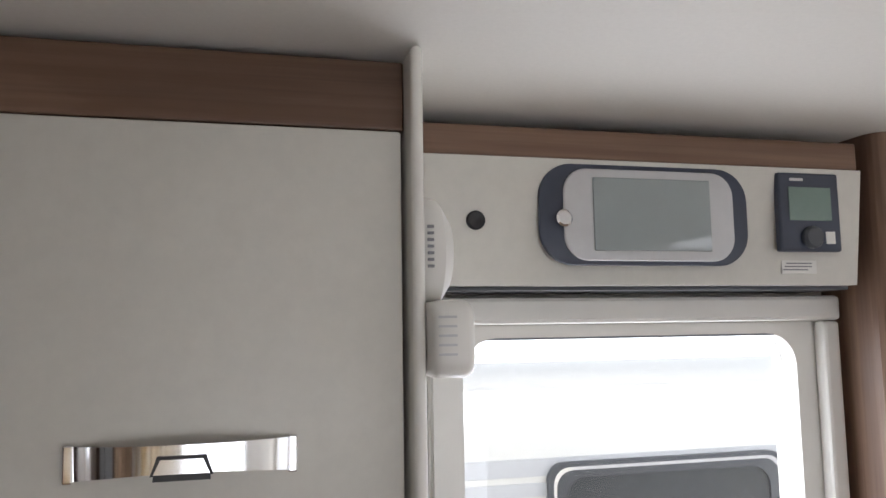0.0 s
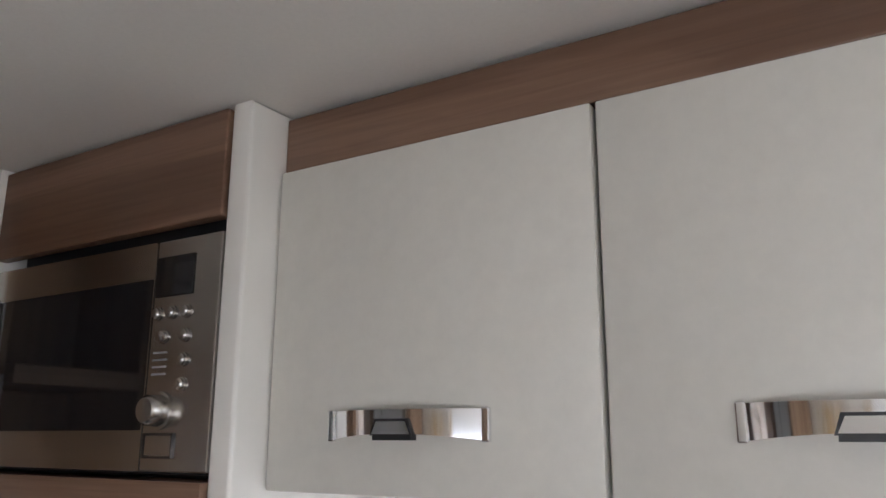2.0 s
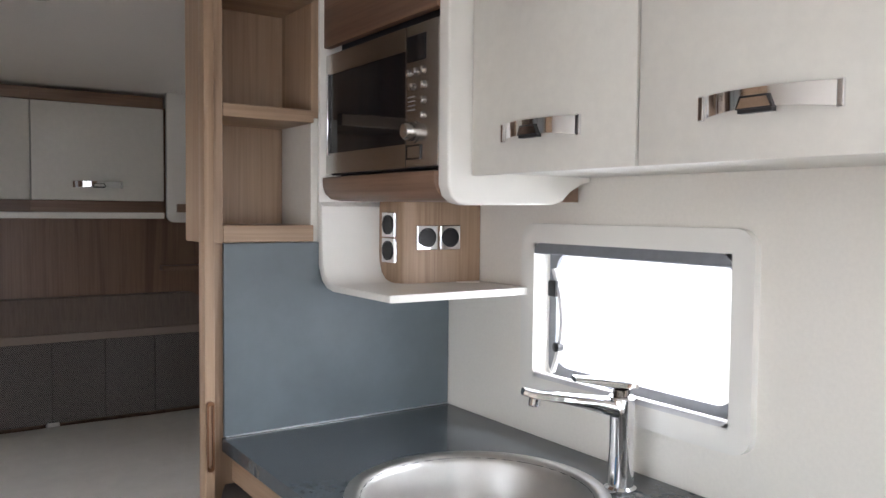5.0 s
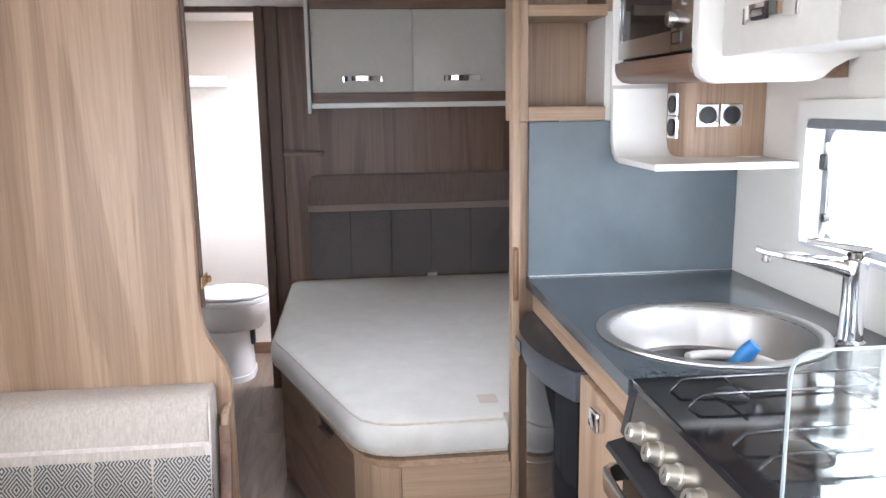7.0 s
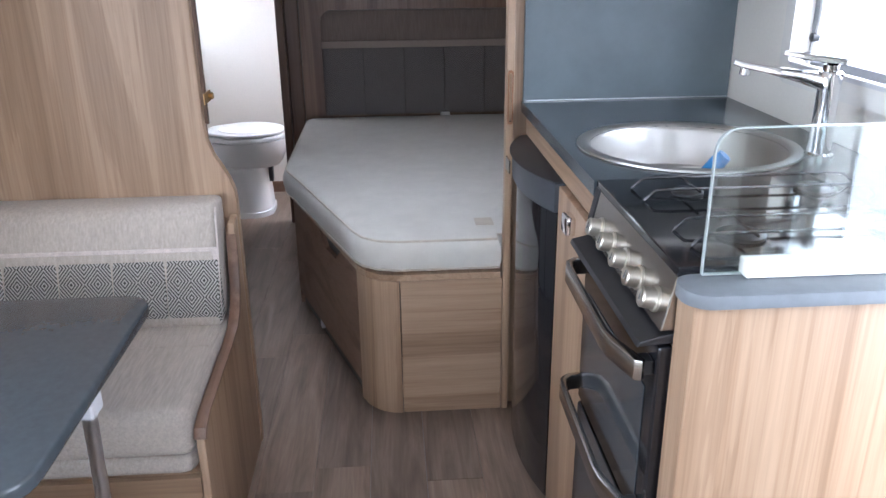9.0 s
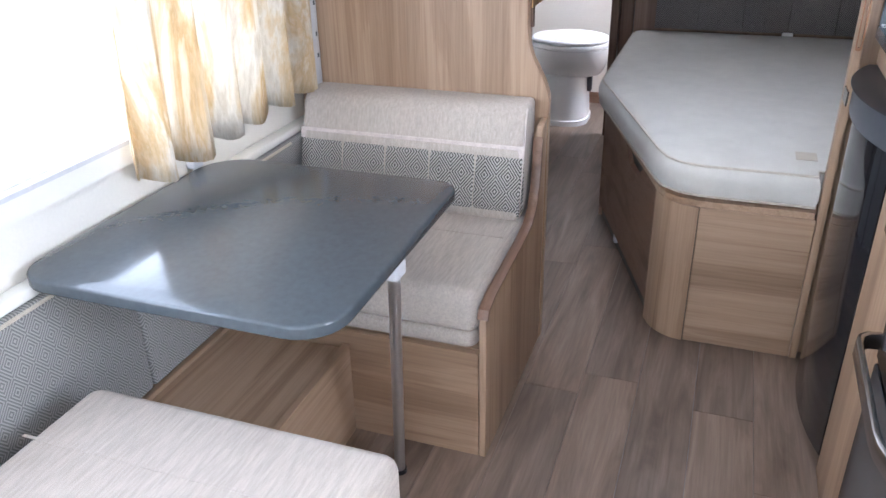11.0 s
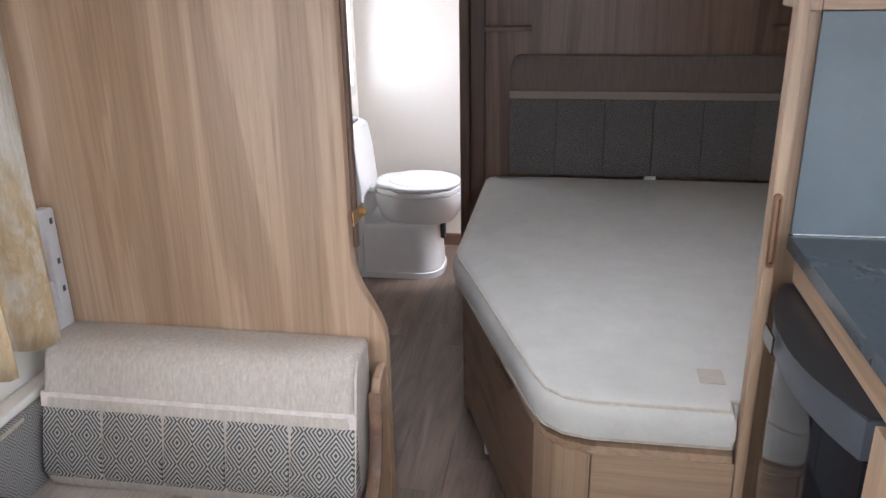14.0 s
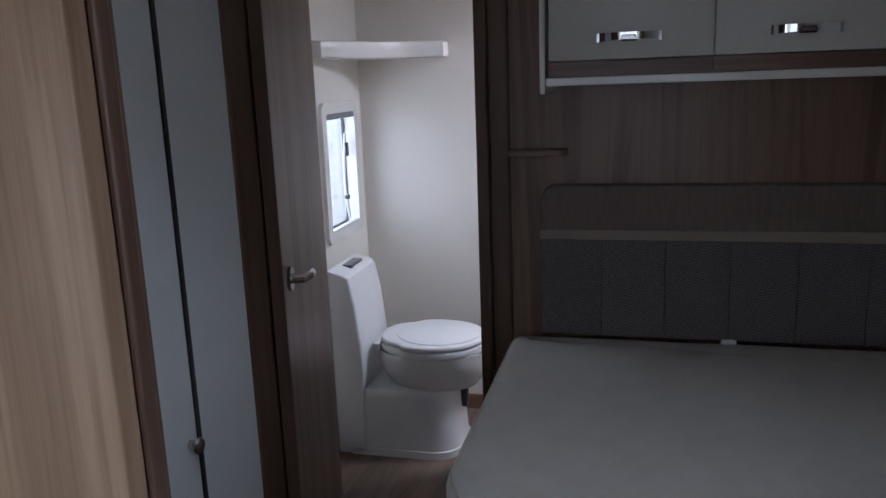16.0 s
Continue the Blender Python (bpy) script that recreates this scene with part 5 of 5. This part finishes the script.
setting("baseboard", bx(BACK + 0.001, BACK + 0.013, -0.85, 0.5, 0, 0.065, 0.002), BROWN_Y, "brown wood baseboard on the washroom wall", "baseboard")
setting("baseboard_side", bx(-2.90, -2.56, SOUTH + 0.001, SOUTH + 0.013, 0, 0.065, 0.002), BROWN_X, "brown wood baseboard beside the toilet", "baseboard")
tl = thing("toilet", "white plastic cassette toilet with a tall slim back", "toilet", (-3.05, -0.75, 0))
TX = -3.068
base = bmesh.new()
rows = []
for z, y1, hw in ((0.0, -0.500, 0.158), (0.028, -0.500, 0.158), (0.030, -0.507, 0.152), (0.12, -0.512, 0.150), (0.24, -0.522, 0.148), (0.262, -0.530, 0.144), (0.268, -0.54, 0.138)):
    pts = rounded(-0.93, y1, TX - hw, TX + hw, (0.11, 0.004, 0.004, 0.11), 7)
    rows.append([base.verts.new((v, u, z)) for u, v in pts])
for a, b in zip(rows, rows[1:]):
    for j in range(len(a)):
        base.faces.new((a[j], a[(j + 1) % len(a)], b[(j + 1) % len(b)], b[j]))
base.faces.new(rows[0])
base.faces.new(rows[-1])
part("base", base, CERAMIC, tl, "", True)
bowl = bmesh.new()
rows = []
for z, k in ((0.262, 0.66), (0.285, 0.80), (0.33, 0.93), (0.38, 1.0), (0.407, 1.0)):
    row = []
    for j in range(32):
        a = 2 * math.pi * j / 32
        row.append(bowl.verts.new((TX + 0.175 * k * math.sin(a), -0.625 + 0.215 * (0.35 + 0.65 * k) * math.cos(a), z)))
    rows.append(row)
for a, b in zip(rows, rows[1:]):
    for j in range(32):
        bowl.faces.new((a[j], a[(j + 1) % 32], b[(j + 1) % 32], b[j]))
bowl.faces.new(rows[0])
bowl.faces.new(rows[-1])
part("bowl", bowl, CERAMIC, tl, "", True)


def seat_outline(k):
    """A round front that narrows over shoulders to a squarer hinge end."""
    out = []
    for q in range(44):
        a = 2 * math.pi * q / 44
        c, n_ = math.cos(a), math.sin(a)
        w = 0.182 if c > -0.45 else 0.150
        n_ = math.copysign(abs(n_) ** (0.62 if c < -0.45 else 1.0), n_)
        out.append((TX + w * k * n_, -0.622 + 0.205 * k * c))
    return out


part("seat", prism(seat_outline(1.0), "z", 0.408, 0.434, 0.006, 2), CERAMIC, tl, "", True)
part("lid", prism(seat_outline(0.99), "z", 0.436, 0.458, 0.009, 3), CERAMIC, tl, "closed white lid", True)
part("lid_rim", prism([(TX + 0.150 * math.sin(a), -0.602 + 0.165 * math.cos(a)) for a in [2 * math.pi * q / 36 for q in range(36)]], "z", 0.4582, 0.4622, 0.002, 2), CERAMIC, tl, "", True)
part("flush_pedestal", prism([(SOUTH + 0.015, 0), (-0.872, 0), (-0.868, 0.27), (-0.862, 0.34), (-0.868, 0.45), (-0.884, 0.60), (-0.905, 0.705), (-0.925, 0.718), (SOUTH + 0.015, 0.735)], "x", TX - 0.16, TX + 0.158, 0.010, 3), CERAMIC, tl, "tall slim white back", True)
part("control_pad", bx(TX - 0.075, TX + 0.045, -0.968, -0.928, 0.7225, 0.734, 0.003), MID_GREY, tl, "grey control pad")
part("hinge", bx(TX - 0.10, TX + 0.10, -0.845, -0.815, 0.41, 0.440, 0.006), CERAMIC, tl)
part("lever", bx(TX - 0.02, TX + 0.02, -0.520, -0.495, 0.165, 0.275, 0.006), DARK_GREY, tl, "dark grey slide lever")
cs2 = thing("washroom_shelf", "white curved corner shelf across two washroom walls", "shelf", (-3.2, -0.8, 1.5))
part("board", prism([(BACK + 0.001, SOUTH + 0.002), (-2.90, SOUTH + 0.002), (-2.90, -0.945), (-2.95, -0.915), (-3.02, -0.890), (-3.10, -0.868), (-3.18, -0.836), (-3.25, -0.785), (-3.30, -0.720), (-3.325, -0.660), (-3.335, -0.612), (BACK + 0.001, -0.612)], "z", 1.508, 1.570, 0.008, 3), GLOSS_WHITE, cs2, "", True)

# ---------------------------------------------------------------- outside
setting("ground", bx(-60, 60, -60, 60, -0.62, -0.60), plain("grey_gravel_yard", (0.45, 0.44, 0.42), 0.9, vary=0.2, scale=12, relief=0.05, dist=0.004), "pale grey yard ground", "ground")
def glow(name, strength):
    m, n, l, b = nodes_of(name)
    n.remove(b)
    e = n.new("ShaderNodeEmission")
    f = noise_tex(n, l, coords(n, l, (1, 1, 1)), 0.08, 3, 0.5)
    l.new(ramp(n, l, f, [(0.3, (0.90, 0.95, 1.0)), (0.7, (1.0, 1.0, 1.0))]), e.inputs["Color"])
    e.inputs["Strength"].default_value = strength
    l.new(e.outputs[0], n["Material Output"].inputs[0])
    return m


# Glowing panels added so the outdoors reads plain white through the windows.
BACKDROP_GLOW = glow("white_backdrop_glow", 3.4)
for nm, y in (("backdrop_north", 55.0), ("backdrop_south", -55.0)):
    setting(nm, bx(-58, 58, y - 0.05, y + 0.05, -0.6, 40), BACKDROP_GLOW, "glowing white backdrop panel standing in for bright sky", "backdrop")
setting("backdrop_west", bx(-58.1, -58.05, -54.9, 54.9, -0.6, 40), BACKDROP_GLOW, "glowing white backdrop panel standing in for bright sky", "backdrop")
setting("backdrop_east", bx(58.05, 58.1, -54.9, 54.9, -0.6, 40), BACKDROP_GLOW, "glowing white backdrop panel standing in for bright sky", "backdrop")
nb = thing("parked_caravan", "white parked caravan with grey stripes and a tinted window", "caravan", (0.8, 4.2, -0.6))
part("body", bx(-2.2, 4.2, 3.6, 5.8, -0.40, 1.22, 0.05, 3), GLOSS_WHITE, nb, "", True)
part("stripe", bx(-0.3, 4.1, 3.590, 3.599, 0.99, 1.07), PALE_GREY, nb, "grey stripe")
part("stripe", bx(-0.3, 4.1, 3.590, 3.599, 0.90, 0.96), PALE_GREY, nb, "grey stripe")
part("stripe", bx(0.62, 1.46, 3.588, 3.599, 0.68, 0.76), plain("yellow_stripe", (0.75, 0.55, 0.03), 0.4, vary=0.03, scale=10, relief=0), nb, "yellow stripe")
nw = part("window_frame", ring(rounded(1.50, 2.75, 0.42, 1.05, 0.08), rounded(1.58, 2.67, 0.49, 0.98, 0.10), "y", 3.56, 3.598), DARK_GREY, nb, "dark grey window frame", True)
part("pane", prism(rounded(1.575, 2.675, 0.485, 0.985, 0.10), "y", 3.575, 3.590), TINTED, nw)
# Chrome ring added to stand in for the highlight along the grey frame.
part("edge_highlight", ring(rounded(1.52, 2.73, 0.44, 1.03, 0.08), rounded(1.535, 2.715, 0.455, 1.015, 0.08), "y", 3.552, 3.5595), CHROME, nw)
for e in (0.0, 3.0):
    part("wheel", lathe([(0.05, 3.62), (0.31, 3.62), (0.31, 3.80), (0.05, 3.80)], (0.4 + 0.7 * (e > 0), 0, -0.29), "y", 28), BLACK, nb, "", True)

# ---------------------------------------------------------------- floor planks, last
fl = tagged(new("floor"), "brown wood-effect vinyl plank floor", "floor", "", "structure")
W_, LEN = 0.152, 0.92
rnd = random.Random(5)
shared = {}
for r_ in range(int(2.1 / W_) + 1):
    y0 = SOUTH + r_ * W_
    y1 = min(y0 + W_, NORTH)
    if y1 - y0 < 0.02:
        continue
    x = BACK - rnd.uniform(0, LEN)
    while x < 2.62:
        a, b = max(x, BACK), min(x + LEN, 2.62)
        if b - a > 0.03:
            key = (round(b - a, 3), round(y1 - y0, 3))
            if key not in shared:
                k = bx(0, b - a - 0.0012, 0, y1 - y0 - 0.0012, -0.006, 0)
                me = bpy.data.meshes.new("plank")
                k.to_mesh(me)
                k.free()
                me.materials.append(FLOOR)
                shared[key] = me
            p = new("plank", shared[key])
            p.location = (a, y0, 0)
            p.parent = fl
        x += LEN
